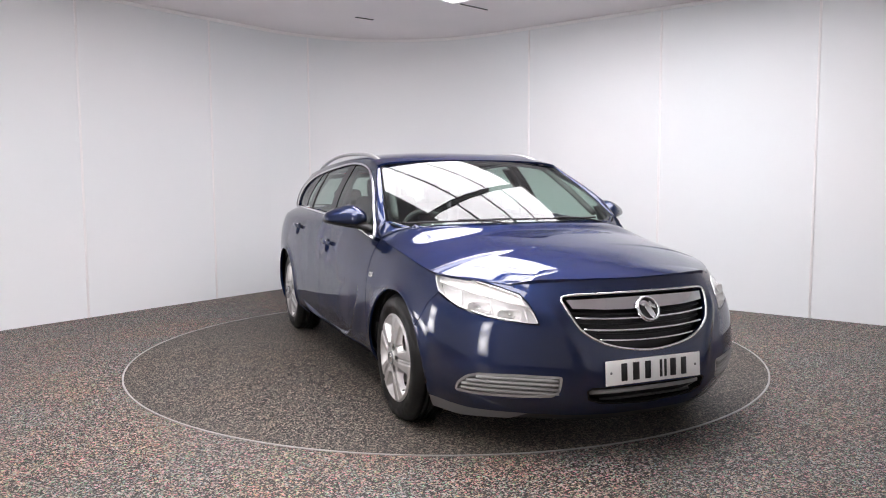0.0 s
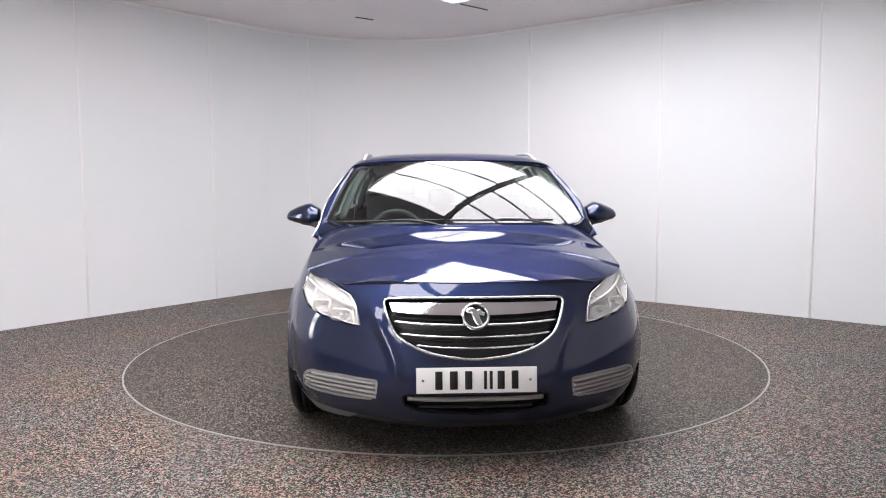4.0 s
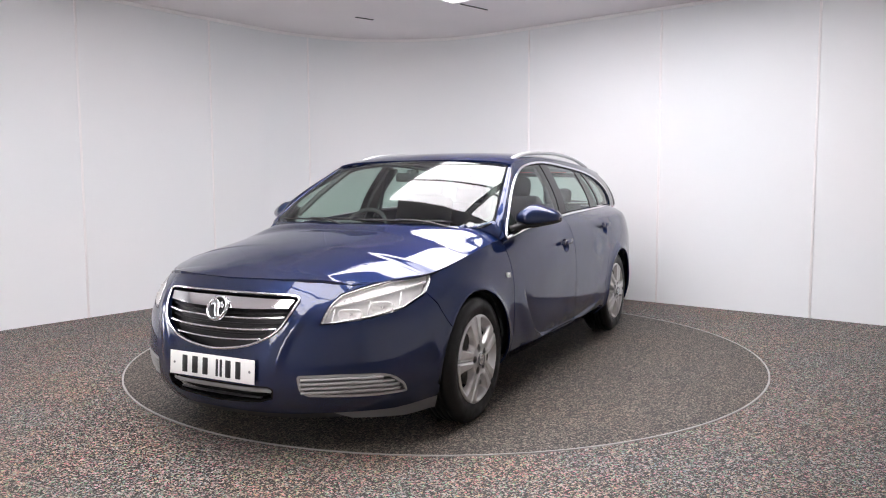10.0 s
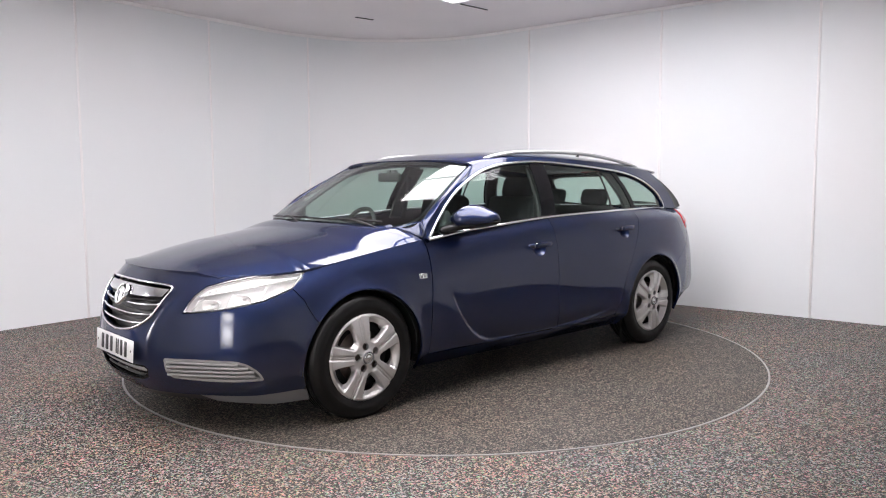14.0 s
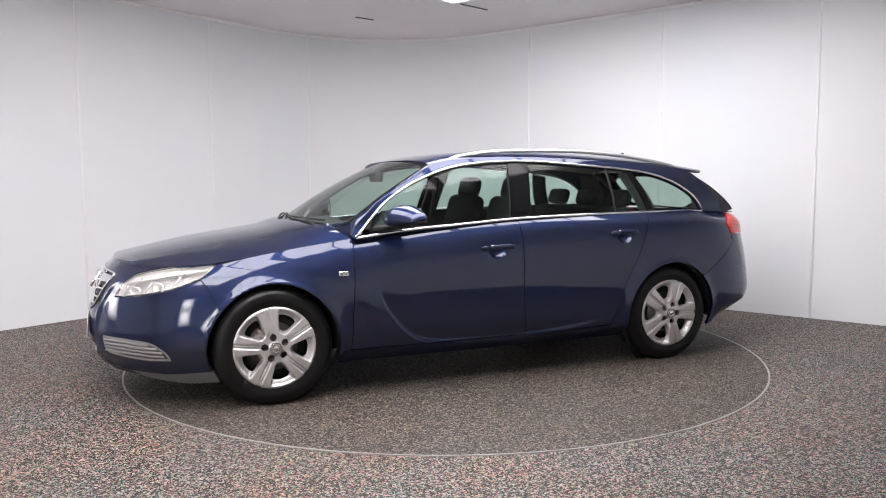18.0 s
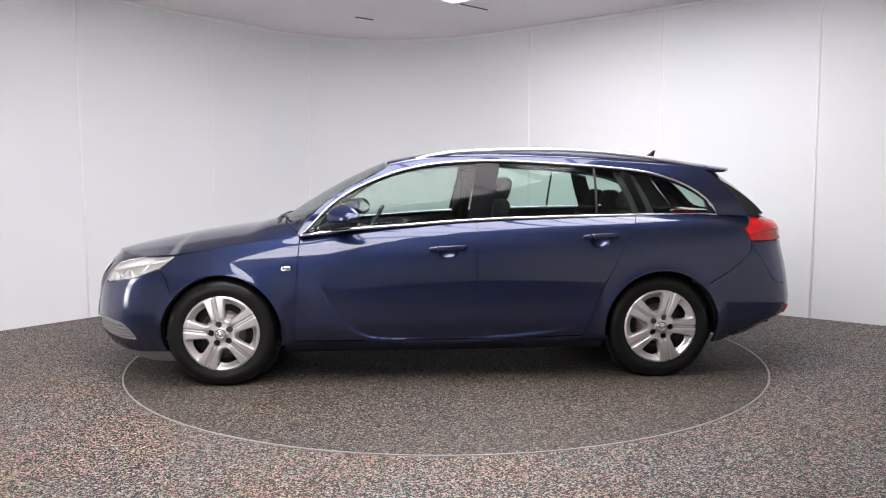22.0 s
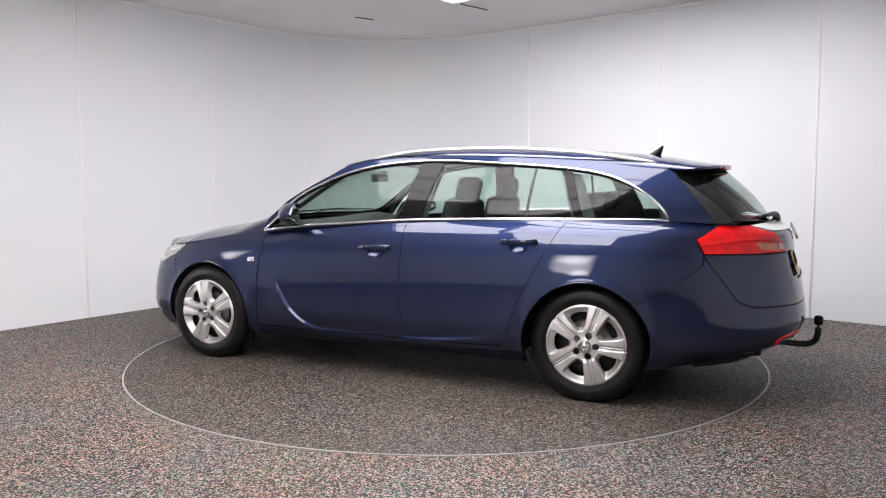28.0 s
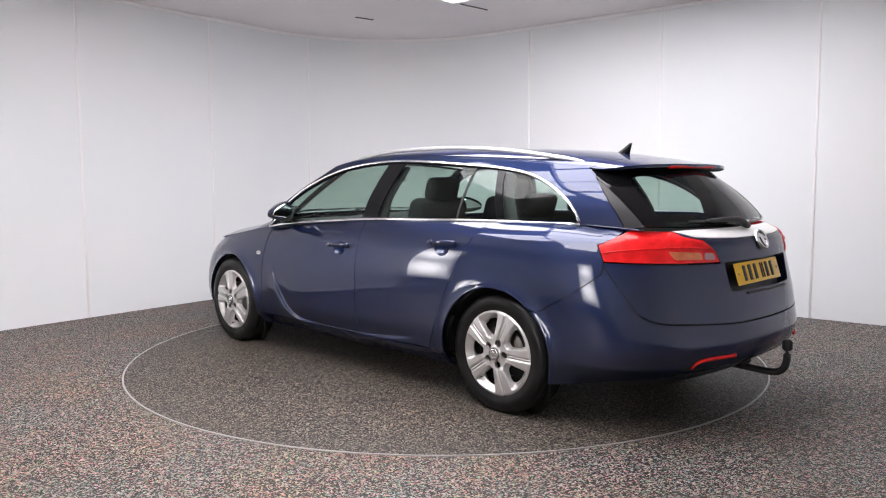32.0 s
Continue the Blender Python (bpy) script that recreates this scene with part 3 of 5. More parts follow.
def blade(p, z):
    """How far a place on the doors lies outside the blade-shaped crease (negative: inside it)."""
    best, sign = 9.0, 1.0
    for (ax, az), (bx, bz) in zip(BLADE, BLADE[1:]):
        dx, dz = bx - ax, bz - az
        t = min(1.0, max(0.0, ((p - ax) * dx + (z - az) * dz) / (dx * dx + dz * dz)))
        d = math.hypot(p - ax - t * dx, z - az - t * dz)
        if d < best:
            best, sign = d, 1.0 if dx * (z - az) - dz * (p - ax) > 0 else -1.0
    return best * sign


def body(p, z):
    """The lower body all round, from tail to nose along the left side."""
    ahead, behind = smooth01(p, 1.45, 2.15), smooth01(-p, 1.5, 2.2)
    x = PLAN_X(p) + ahead * (NOSE_X(z) - 2.405) + behind * (TAIL_X(z) + 2.40)
    y = PLAN_Y(p)
    fade = 1 - 0.75 * smooth01(p, 2.0, 2.5)
    fade *= 1 - 0.6 * smooth01(-p, 1.95, 2.4)
    knee = 0.75 * max(0.0, 0.355 - z) * smooth01(-p, 1.62, 2.0)      # the rear bumper's lower edge
    x += knee * behind
    y *= 1 - (LEAN(TOP_Z(p) - z) * fade + TUCK(z) * (1 - 0.8 * smooth01(-p, 1.5, 1.9)) + knee * 0.7) / 0.916
    y -= 0.62 * max(0.0, 0.274 - z) * smooth01(p, -1.0, -0.9) * (1 - smooth01(p, 1.0, 1.08))      # the sill turns under
    if p > 2.2:      # the fold beside the grille, up to the head lamp
        d = NOSE - p - FOLD_S(z)
        x += 0.009 * math.exp(-(d / 0.028) ** 2) * smooth01(z, 0.34, 0.46) * (1 - smooth01(z, 0.64, 0.73))
    if -2.3 < p < 1.1:      # the shoulder draws in to the cabin's foot
        foot = max(0.0, PLAN_Y(p) - 0.095 * fade - BELT_Y(p) + 0.010) * (1 - smooth01(p, 0.7, 1.1)) * (1 - smooth01(-p, 1.95, 2.3))
        y -= foot * max(0.0, 1 - (TOP_Z(p) - z) / 0.085) ** 1.6
    for hub in (HUB_F, HUB_R):
        d = math.hypot(p - hub, z - HUB_Z)
        if d < 0.6:
            y += 0.010 * math.exp(-((d - 0.365) / 0.045) ** 2) + 0.004 * math.exp(-((d - 0.372) / 0.014) ** 2)
    if -0.75 < p < 1.0 and z < 0.66:      # the crease along the doors' foot
        d = blade(p, z)
        fall = (1 - smooth01(z, 0.45, 0.66)) * smooth01(p, -0.75, -0.45)
        y += fall * (0.011 * smooth01(d, -0.003, 0.02) * (1 - smooth01(d, 0.03, 0.17)) - 0.005 * math.exp(-(min(d, 0) / 0.06) ** 2) * (1 - smooth01(d, -0.003, 0.02)))
    return (x, y, z)




def cabin(x, z):
    """The sides of the cabin, from the belt up, leaning in."""
    s = max(-0.3, (z - 1.0) / 0.39)
    lean = 0.2 * (s if s < 0 else s ** (1.5 + 0.7 * smooth01(-x, 0.9, 1.6)))
    return (x, BELT_Y(x) - lean, z)


ROOF_Z = knots((-2.05, -1.8, -1.52, -1.1, -0.6, -0.1, 0.25, 0.45), (1.325, 1.365, 1.41, 1.445, 1.462, 1.455, 1.425, 1.385))
EDGE_Z = knots((-2.05, -1.7, -1.32, -1.06, -0.6, -0.24, 0.08, 0.334, 0.45), (1.27, 1.315, 1.352, 1.372, 1.395, 1.402, 1.392, 1.362, 1.335))


def roof(x, v):
    """The roof across: v runs from -1 to 1 over the car."""
    e = cabin(x, EDGE_Z(x))
    y0, z0, top = e[1], e[2], ROOF_Z(x)
    t = abs(v)
    d = Vector((-0.2 * 1.25, 0.39)).normalized() * 0.05
    a, b, c, q = Vector((0, top)), Vector((0.55 * y0, top)), Vector((y0 + d.x, z0 + d.y)), Vector((y0, z0))
    s = a * (1 - t) ** 3 + b * 3 * t * (1 - t) ** 2 + c * 3 * t * t * (1 - t) + q * t ** 3
    return (x, math.copysign(s.x, v), s.y)


BONNET_Z = knots((0.9, 1.193, 1.403, 1.613, 1.824, 2.037, 2.25, 2.33), (1.005, 0.985, 0.957, 0.928, 0.895, 0.853, 0.800, 0.772))


def bonnet_edge(x):
    """Half width and height of the bonnet's side edge at x."""
    if x <= 1.735:
        q = body(x, TOP_Z(x))
        return q[1], q[2]
    t = min(1.0, (x - 1.735) / (2.09 - 1.735))
    return 0.80 - 0.225 * t ** 1.3, 0.806 - 0.03 * t


def bonnet(x, v):
    """The bonnet: v from -1 to 1 across."""
    y, z = bonnet_edge(x)
    t = abs(v)
    top = BONNET_Z(x)
    top += 0.016 * (1 - smooth01(x, 1.18, 1.34)) * (1 - t * t)
    return (x, v * y, z + (top - z) * (1 - t ** (2.7 + 4.5 * (1 - smooth01(x, 1.0, 1.36)))) + 0.002 * math.exp(-((t - 0.8) / 0.08) ** 2))


def screen(u, v):
    """The windscreen: u from -1 to 1 across, v from 0 at the cowl to 1 at the roof."""
    t = abs(u)
    low = Vector((1.175 - 0.17 * t * t, 0.808 * u, 0.985 - 0.01 * t))
    high = Vector((0.435 - 0.03 * t * t, 0.645 * u, 1.388 - 0.038 * t * t))
    p = low.lerp(high, v)
    p.z += 0.03 * v * (1 - v) * 4 * (1 - 0.4 * t * t)
    return tuple(p)


def backlight_edge(v):
    """Where the rear window meets the cabin's left side."""
    return cabin(-2.055 + 0.355 * v - 0.12 * v * (1 - v), 1.028 + 0.267 * v)


def backlight(u, v):
    """The rear window with its dark surround: u across, v from the sill to the spoiler."""
    t = abs(u)
    low = Vector((-2.205 + 0.15 * t ** 2.2, 0, 1.008 + 0.02 * t))
    high = Vector((-1.93 + 0.23 * t ** 2.2, 0, 1.315 - 0.02 * t))
    p = low.lerp(high, v)
    p.x -= 0.03 * v * (1 - v) * 4
    p.y = u * backlight_edge(v)[1]
    return tuple(p)


def front(s, z):
    """The nose seen from ahead: s is the girth from the centre line, positive to the car's left."""
    x, y, h = body(NOSE - abs(s), z)
    return (x, math.copysign(y, s), h)


def rear(s, z):
    x, y, h = body(TAIL + abs(s), z)
    return (x, math.copysign(y, s), h)


def right_side(fn):
    def other(u, v):
        x, y, z = fn(u, v)
        return (x, -y, z)
    return other


def both(name, fn, loops, material, parent, **more):
    """The same panel on the left and on the right of the car."""
    return [skin(name, f, loops, material, parent, **more) for f in (fn, right_side(fn))]


def arc(cx, cz, r, a0, a1, count=20):
    return [(cx + r * math.cos(math.radians(a)), cz + r * math.sin(math.radians(a))) for a in np.linspace(a0, a1, count)]


def along_top(p0, p1, count=14, drop=0.0):
    return [(p, TOP_Z(p) - drop) for p in np.linspace(p0, p1, count)]


def cut(loop, a, b):
    """What of an outline lies to the left of the line from a to b."""
    out = []
    side = lambda q: (b[0] - a[0]) * (q[1] - a[1]) - (b[1] - a[1]) * (q[0] - a[0])
    for i in range(len(loop)):
        p, q = loop[i - 1], loop[i]
        sp, sq = side(p), side(q)
        if (sp > 0) != (sq > 0):
            t = sp / (sp - sq)
            out.append((p[0] + (q[0] - p[0]) * t, p[1] + (q[1] - p[1]) * t))
        if sq > 0:
            out.append((q[0], q[1]))
    return out


car = new("estate_car")
tagged(car, "dark blue metallic estate car with silver roof rails on the turntable", "car")
GAP = 0.0019

# outlines on the girth (p, z)
HEADLAMP = [(1.80, 0.806), (1.835, 0.762), (1.875, 0.722), (2.02, 0.668), (2.175, 0.638), (2.35, 0.617), (2.425, 0.612), (2.41, 0.655), (2.392, 0.695),
            (2.355, 0.735), (2.255, 0.762), (2.08, 0.79), (1.95, 0.803)]
TAILLAMP = [(-1.930, 0.937), (-1.968, 0.856), (-2.217, 0.853), (-2.40, 0.851), (-2.561, 0.850), (-2.538, 0.909), (-2.487, 0.958), (-2.40, 0.977), (-2.395, 1.0),
            (-2.29, 1.003), (-2.190, 1.006), (-2.045, 0.976)]
FOG = [(2.52, 0.386), (2.506, 0.31), (2.472, 0.285), (2.3, 0.277), (2.13, 0.274), (1.99, 0.277), (2.012, 0.325), (2.07, 0.368), (2.13, 0.385), (2.32, 0.39)]

# ---- panels ----
LIP_FRONT, LIP_REAR = [[q for r in (0.376, 0.384, 0.393, 0.403, 0.416, 0.432, 0.45) for q in arc(hub, HUB_Z, r, -20, 200, 72)] for hub in (HUB_F, HUB_R)]
wing = along_top(0.958, 1.80, 16) + [(1.835, 0.762), (1.875, 0.722), (1.80, 0.665), (1.735, 0.555)] + arc(HUB_F, HUB_Z, 0.368, 38, 188, 26) + \
    [(1.068, 0.25), (0.995, 0.25), (0.985, 0.489), (0.968, 0.734)]
both("front_wing", body, [inset(wing, GAP)], PAINT, car, extra=LIP_FRONT)
front_door = [(-0.140, 1.0)] + along_top(-0.13, 0.955, 16) + [(0.966, 0.734), (0.984, 0.489), (0.995, 0.275), (-0.152, 0.275), (-0.132, 0.489), (-0.134, 0.734)]
def oval(cx, cz, rx, rz, count=20):
    return [(cx + rx * math.cos(k * math.tau / count), cz + rz * math.sin(k * math.tau / count)) for k in range(count)]


CUPS = ((0.045, 0.812, 0.060, 0.046), (-0.905, 0.874, 0.060, 0.046))
doors_f = both("front_door", body, [inset(front_door, GAP), oval(*CUPS[0])], PAINT, car, rim=0.006, step=0.026, extra=BLADE_SIDE)
rear_door = along_top(-1.172, -0.14, 14) + [(-0.134, 0.734), (-0.132, 0.489), (-0.152, 0.275), (-0.80, 0.283), (-0.838, 0.36), (-0.872, 0.46), (-0.91, 0.56), (-1.032, 0.785)]
doors_r = both("rear_door", body, [inset(rear_door, GAP), oval(*CUPS[1])], PAINT, car, rim=0.006, step=0.026, extra=BLADE_SIDE)
quarter = along_top(-2.188, -1.172, 16) + [(-1.032, 0.785), (-0.91, 0.56), (-0.872, 0.46), (-0.838, 0.36), (-0.80, 0.283), (-0.80, 0.25), (-0.93, 0.25)] + \
    arc(HUB_R, HUB_Z, 0.366, -10, 131, 26) + [(-1.588, 0.587), (-1.761, 0.681), (-1.954, 0.799), (-1.966, 0.856), (-1.927, 0.937), (-2.048, 0.974), (-2.188, 1.012)]
both("rear_quarter", body, [inset(quarter, 0.0012)], PAINT, car, extra=LIP_REAR)
sill = [(0.995, 0.272), (1.062, 0.25), (1.05, 0.185), (-0.93, 0.185), (-0.935, 0.25), (-0.80, 0.248), (-0.80, 0.28), (-0.152, 0.272)]
both("sill", body, [inset(sill, 0.002)], PAINT, car)

# front bumper: half outline from the centre line, then mirrored
half = [(0.0, 0.797)] + [(s, TOP_Z(NOSE - s)) for s in (0.15, 0.3, 0.45, 0.56, 0.68, 0.80, 0.90, 0.98)] + [(NOSE - p, z) for p, z in
        ((2.02, 0.798), (2.08, 0.794), (2.17, 0.781), (2.257, 0.766), (2.36, 0.738), (2.395, 0.695), (2.413, 0.655), (2.428, 0.609), (2.35, 0.614), (2.175, 0.635), (2.02, 0.665), (1.872, 0.719), (1.80, 0.662), (1.735, 0.555))] + \
    [(NOSE - p, z) for p, z in arc(HUB_F, HUB_Z, 0.368, 38, -14, 10)] + [(NOSE - 1.80, 0.208), (NOSE - 2.06, 0.190), (NOSE - 2.31, 0.192), (NOSE - 2.59, 0.192), (0.0, 0.190)]
bumper = half + [(-s, z) for s, z in reversed(half[1:-1])]
GRILLE = [(0.0, 0.737), (0.2, 0.737), (0.36, 0.733), (0.412, 0.722), (0.408, 0.695), (0.385, 0.645), (0.352, 0.592), (0.29, 0.549), (0.205, 0.515), (0.1, 0.495), (0.0, 0.487)]
grille_loop = GRILLE + [(-s, z) for s, z in reversed(GRILLE[1:-1])]
LOWER = [(0.0, 0.333), (0.31, 0.333), (0.335, 0.318), (0.325, 0.272), (0.26, 0.25), (0.0, 0.234)]
lower_loop = LOWER + [(-s, z) for s, z in reversed(LOWER[1:-1])]
fog_left = rounded([(NOSE - p, z) for p, z in FOG], 0.02)
fog_right = [(-s, z) for s, z in fog_left]
nose = skin("front_bumper", front, [inset(bumper, GAP), grille_loop, lower_loop, fog_left, fog_right], PAINT, car, step=0.02, rim=0.02)
lip = [(s, z) for s, z in half if z < 0.211 and s < 1.17]
skin("bumper_lip", front, [[(s, z - 0.004) for s, z in lip] + [(-s, z - 0.004) for s, z in reversed(lip[:-1])] + [(-s, 0.155) for s, _ in lip[:-1]] + [(s, 0.155) for s, _ in reversed(lip)]], BLACK, car,
     label="black plastic lip", lift=-0.010)
for s in (1, -1):
    flap = [(s * q, z) for q, z in ((0.60, 0.189), (0.80, 0.188), (0.98, 0.195), (1.17, 0.206), (1.18, 0.136), (0.95, 0.128), (0.68, 0.150))]
    skin("corner_flap", front, [flap], GREYP, car, lift=-0.004, label="grey plastic air flap")

# rear bumper and tailgate
rear_bumper_half = [(0.0, 0.552), (0.3, 0.552), (0.64, 0.566), (0.72, 0.567), (0.786, 0.578), (0.844, 0.607), (0.90, 0.705), (0.988, 0.836), (1.001, 0.797), (1.196, 0.679), (1.368, 0.585)] + \
    [(p - TAIL, z) for p, z in arc(HUB_R, HUB_Z, 0.366, 133, 196, 14)] + [(1.22, 0.222), (1.0, 0.232), (0.72, 0.268), (0.45, 0.318), (0.0, 0.335)]
rear_loop = rear_bumper_half + [(-s, z) for s, z in reversed(rear_bumper_half[1:-1])]
skin("rear_bumper", rear, [inset(rear_loop, 0.0012)], PAINT, car, rim=0.02, extra=[(k * (p - TAIL), z) for p, z in LIP_REAR for k in (1, -1)])
valance = [(0.0, 0.332), (0.45, 0.315), (0.72, 0.265), (0.9, 0.245), (0.86, 0.215), (0.6, 0.225), (0.3, 0.26), (0.0, 0.27)]
skin("rear_valance", rear, [valance + [(-s, z) for s, z in reversed(valance[1:-1])]], BLACK, car, lift=-0.004, label="black plastic lower valance")
gate_half = [(0.0, 1.008), (0.3, 1.008), (0.5, 1.008)] + [(p - TAIL, z) for p, z in ((-2.393, 1.006), (-2.398, 0.974), (-2.487, 0.955), (-2.54, 0.906), (-2.564, 0.847), (-2.40, 0.848), (-2.217, 0.85), (-1.968, 0.853))] + \
    [(0.989, 0.844), (0.903, 0.71), (0.846, 0.611), (0.786, 0.582), (0.72, 0.571), (0.64, 0.570), (0.3, 0.556), (0.0, 0.556)]
gate_loop = gate_half + [(-s, z) for s, z in reversed(gate_half[1:-1])]
RECESS = rounded([(0.365, 0.851), (-0.345, 0.851), (-0.31, 0.705), (0.35, 0.705)], 0.02)
tailgate = skin("tailgate", rear, [inset(gate_loop, GAP), RECESS], PAINT, car, rim=0.05)
skin("plate_recess", rear, [inset(RECESS, -0.006)], BLACK, tailgate, rim=0.0, lift=-0.055)

# the shoulder's end between the rear pillar and the tail lamp
for s in (1, -1):
    top_row = [cabin(x, TOP_Z(x) - 0.010) for x in np.linspace(-1.70, -2.05, 14)]
    low_row = [body(p, TOP_Z(p) - 0.004) for p in np.linspace(-1.72, -2.188, 14)]
    part("shoulder_end", thicken(loft([[(q[0], q[1] * s, q[2]) for q in top_row], [(q[0], q[1] * s, q[2]) for q in low_row]]), 0.006), PAINT, car)

# bonnet
fe = [(2.25, 0.0), (2.243, 0.25), (2.225, 0.5), (2.187, 0.7), (2.135, 0.88), (2.085, 1.0)]
se = [(x, 1.0) for x in (2.0, 1.9, 1.8, 1.735, 1.6, 1.4, 1.2, 1.05, 0.968)]
be = [(0.985, 0.96), (1.03, 0.86), (1.12, 0.62), (1.175, 0.35), (1.195, 0.0)]
hb = fe + se + be
skin("bonnet", lambda v, x: bonnet(x, v), [[(v, x) for x, v in hb] + [(-v, x) for x, v in reversed(hb[1:-1])]], PAINT, car, step=0.045)

# roof, side frames, pillars
rf = [(0.425, 0.0), (0.42, 0.5), (0.41, 0.9), (0.40, 1.0)]
rb = [(x, 1.0) for x in np.linspace(0.3, -1.68, 16)] + [(-1.70, 0.95), (-1.73, 0.6), (-1.76, 0.0)]
hr = rf + rb
skin("roof", lambda v, x: roof(x, v), [[(v, x) for x, v in hr] + [(-v, x) for x, v in reversed(hr[1:-1])]], PAINT, car, step=0.05)
DLO_UP = [(0.946, 0.925), (0.89, 0.977), (0.755, 1.114), (0.582, 1.22), (0.335, 1.315), (0.082, 1.361), (-0.245, 1.378), (-0.608, 1.362), (-1.08, 1.326), (-1.325, 1.288), (-1.495, 1.227), (-1.632, 1.142), (-1.704, 1.06), (-1.715, 1.033)]
DLO_LOW = [(-1.715, 1.031), (-1.206, 1.032), (-0.594, 1.024), (-0.142, 1.011), (0.288, 0.984), (0.639, 0.961), (0.946, 0.924)]
up = [tuple(q)[:2] for q in curve_points([(x, z, 0) for x, z in DLO_UP], 48)]
low = [tuple(q)[:2] for q in curve_points([(x, z, 0) for x, z in DLO_LOW], 30)]
DLO = up + low[1:-1]
PILLAR_EDGE = [(-1.722, 1.292), (-1.785, 1.225), (-1.843, 1.158), (-1.91, 1.08), (-1.955, 1.010)]
A_EDGE = [(0.97, 0.93), (0.925, 1.0), (0.80, 1.12), (0.64, 1.215), (0.50, 1.285), (0.40, EDGE_Z(0.40))]
frame_loop = A_EDGE + [(x, EDGE_Z(x)) for x in np.linspace(0.3, -1.68, 18)] + PILLAR_EDGE + [(x, TOP_Z(x) - 0.014) for x in (-1.9, -1.72)] + \
    [(x, np.interp(-x, [-q[0] for q in reversed(DLO_LOW)], [q[1] for q in reversed(DLO_LOW)]) - 0.012) for x in np.linspace(-1.6, 0.94, 16)]
frames = both("side_frame", cabin, [frame_loop, DLO], PAINT, car, rim=0.03)
def pillar_row(t, s):
    """A line across the front pillar, from the windscreen's edge to the door's frame."""
    i = t * (len(A_EDGE) - 1)
    j = min(int(i), len(A_EDGE) - 2)
    q = Vector(A_EDGE[j]).lerp(Vector(A_EDGE[j + 1]), i - j)
    c, w = Vector(cabin(q.x, q.y)), Vector(screen(1.0, t))
    mid = (c + w) / 2 + Vector((0.010, 0.007, 0.008))
    row = [w * (1 - r) ** 2 + mid * 2 * r * (1 - r) + c * r * r for r in (0, 0.2, 0.4, 0.6, 0.8, 1)]
    return [(v.x, v.y * s, v.z) for v in row]


PILLAR_FOOT = 0.10
for s in (1, -1):
    part("front_pillar", thicken(loft([pillar_row(PILLAR_FOOT + (1 - PILLAR_FOOT) * k / 14, s) for k in range(15)]), 0.01), PAINT, car)
    # the painted corner between the bonnet, the wing's end and the pillar's foot
    rows = []
    for k in range(15):
        t = k / 14
        v = 0.64 + 0.359 * t ** 0.85
        q = Vector(bonnet(float(np.interp(v, (0.62, 0.86, 0.96, 1.0), (1.12, 1.03, 0.985, 0.964))), v)) + Vector((0, 0, -0.0015))
        w = Vector(screen(0.69 + 0.31 * t, 0.006 + (PILLAR_FOOT - 0.006) * smooth01(t, 0.25, 1.0) ** 1.3)) + Vector((0.003, 0.0, 0.004)) * (1 - t)
        mid = (q + w) / 2 + Vector((0.0, 0.006 * t, 0.007))
        row = [w * (1 - r) ** 2 + mid * 2 * r * (1 - r) + q * r * r for r in (0, 0.2, 0.4, 0.6, 0.8, 1)]
        rows.append([(v.x, v.y * s, v.z) for v in row])
    last, foot = rows[-1], pillar_row(PILLAR_FOOT, s)
    rows.append([tuple((Vector(a) + Vector(b)) / 2 + Vector((0.002, 0.002 * s, 0))) for a, b in zip(last, foot)])
    rows.append(foot)
    part("cowl_corner", thicken(loft(rows), 0.006), PAINT, car)

# glass
ws = skin("windscreen", screen, [rounded([(-0.985, 0.11), (-0.93, 0.045), (-0.8, 0.015), (0.8, 0.015), (0.93, 0.045), (0.985, 0.11), (0.985, 0.985), (-0.985, 0.985)], 0.05)], GLASS_SCREEN, car, step=0.08, rim=0.0, out=(0.3, 0, 0.9))
ws.visible_shadow = False
band = rounded([(-0.992, 0.09), (-0.94, 0.03), (-0.8, 0.0), (0.8, 0.0), (0.94, 0.03), (0.992, 0.09), (0.99, 0.992), (-0.99, 0.992)], 0.05)
hole = rounded([(-0.957, 0.15), (-0.90, 0.075), (-0.78, 0.04), (0.78, 0.04), (0.90, 0.075), (0.957, 0.15), (0.962, 0.95), (-0.962, 0.95)], 0.06)
skin("screen_border", screen, [band, hole], GLOSS, ws, step=0.08, rim=0.0, lift=-0.004, out=(0.3, 0, 0.9), label="black printed border")
seal = inset(DLO, 0.012)
B_F, B_R = ((-0.158, 1.37), (-0.082, 1.0)), ((-0.312, 1.37), (-0.222, 1.0))
Q_F, Q_R = ((-0.92, 1.35), (-0.903, 1.02)), ((-0.935, 1.35), (-0.918, 1.02))
C_F, C_R = ((-1.085, 1.35), (-1.20, 1.02)), ((-1.135, 1.35), (-1.255, 1.02))
def glass_side(name, loop, material=GLASS, lift=-0.008, parents=(None, None), **more):
    for f, par in zip((cabin, right_side(cabin)), parents):
        ob = skin(name, f, [loop], material, par or car, step=0.06, rim=0.0 if material in (GLASS, GLASS_DARK) else 0.006, lift=lift, **more)
        if material in (GLASS, GLASS_DARK):
            ob.visible_shadow = False
glass_side("door_window", cut(seal, B_F[0], B_F[1]), parents=doors_f)
glass_side("door_window", cut(cut(seal, B_R[1], B_R[0]), Q_F[0], Q_F[1]), parents=doors_r)
glass_side("quarter_window", cut(cut(seal, Q_R[1], Q_R[0]), C_F[0], C_F[1]), parents=doors_r)
glass_side("rear_side_window", cut(seal, C_R[1], C_R[0]), GLASS_DARK)
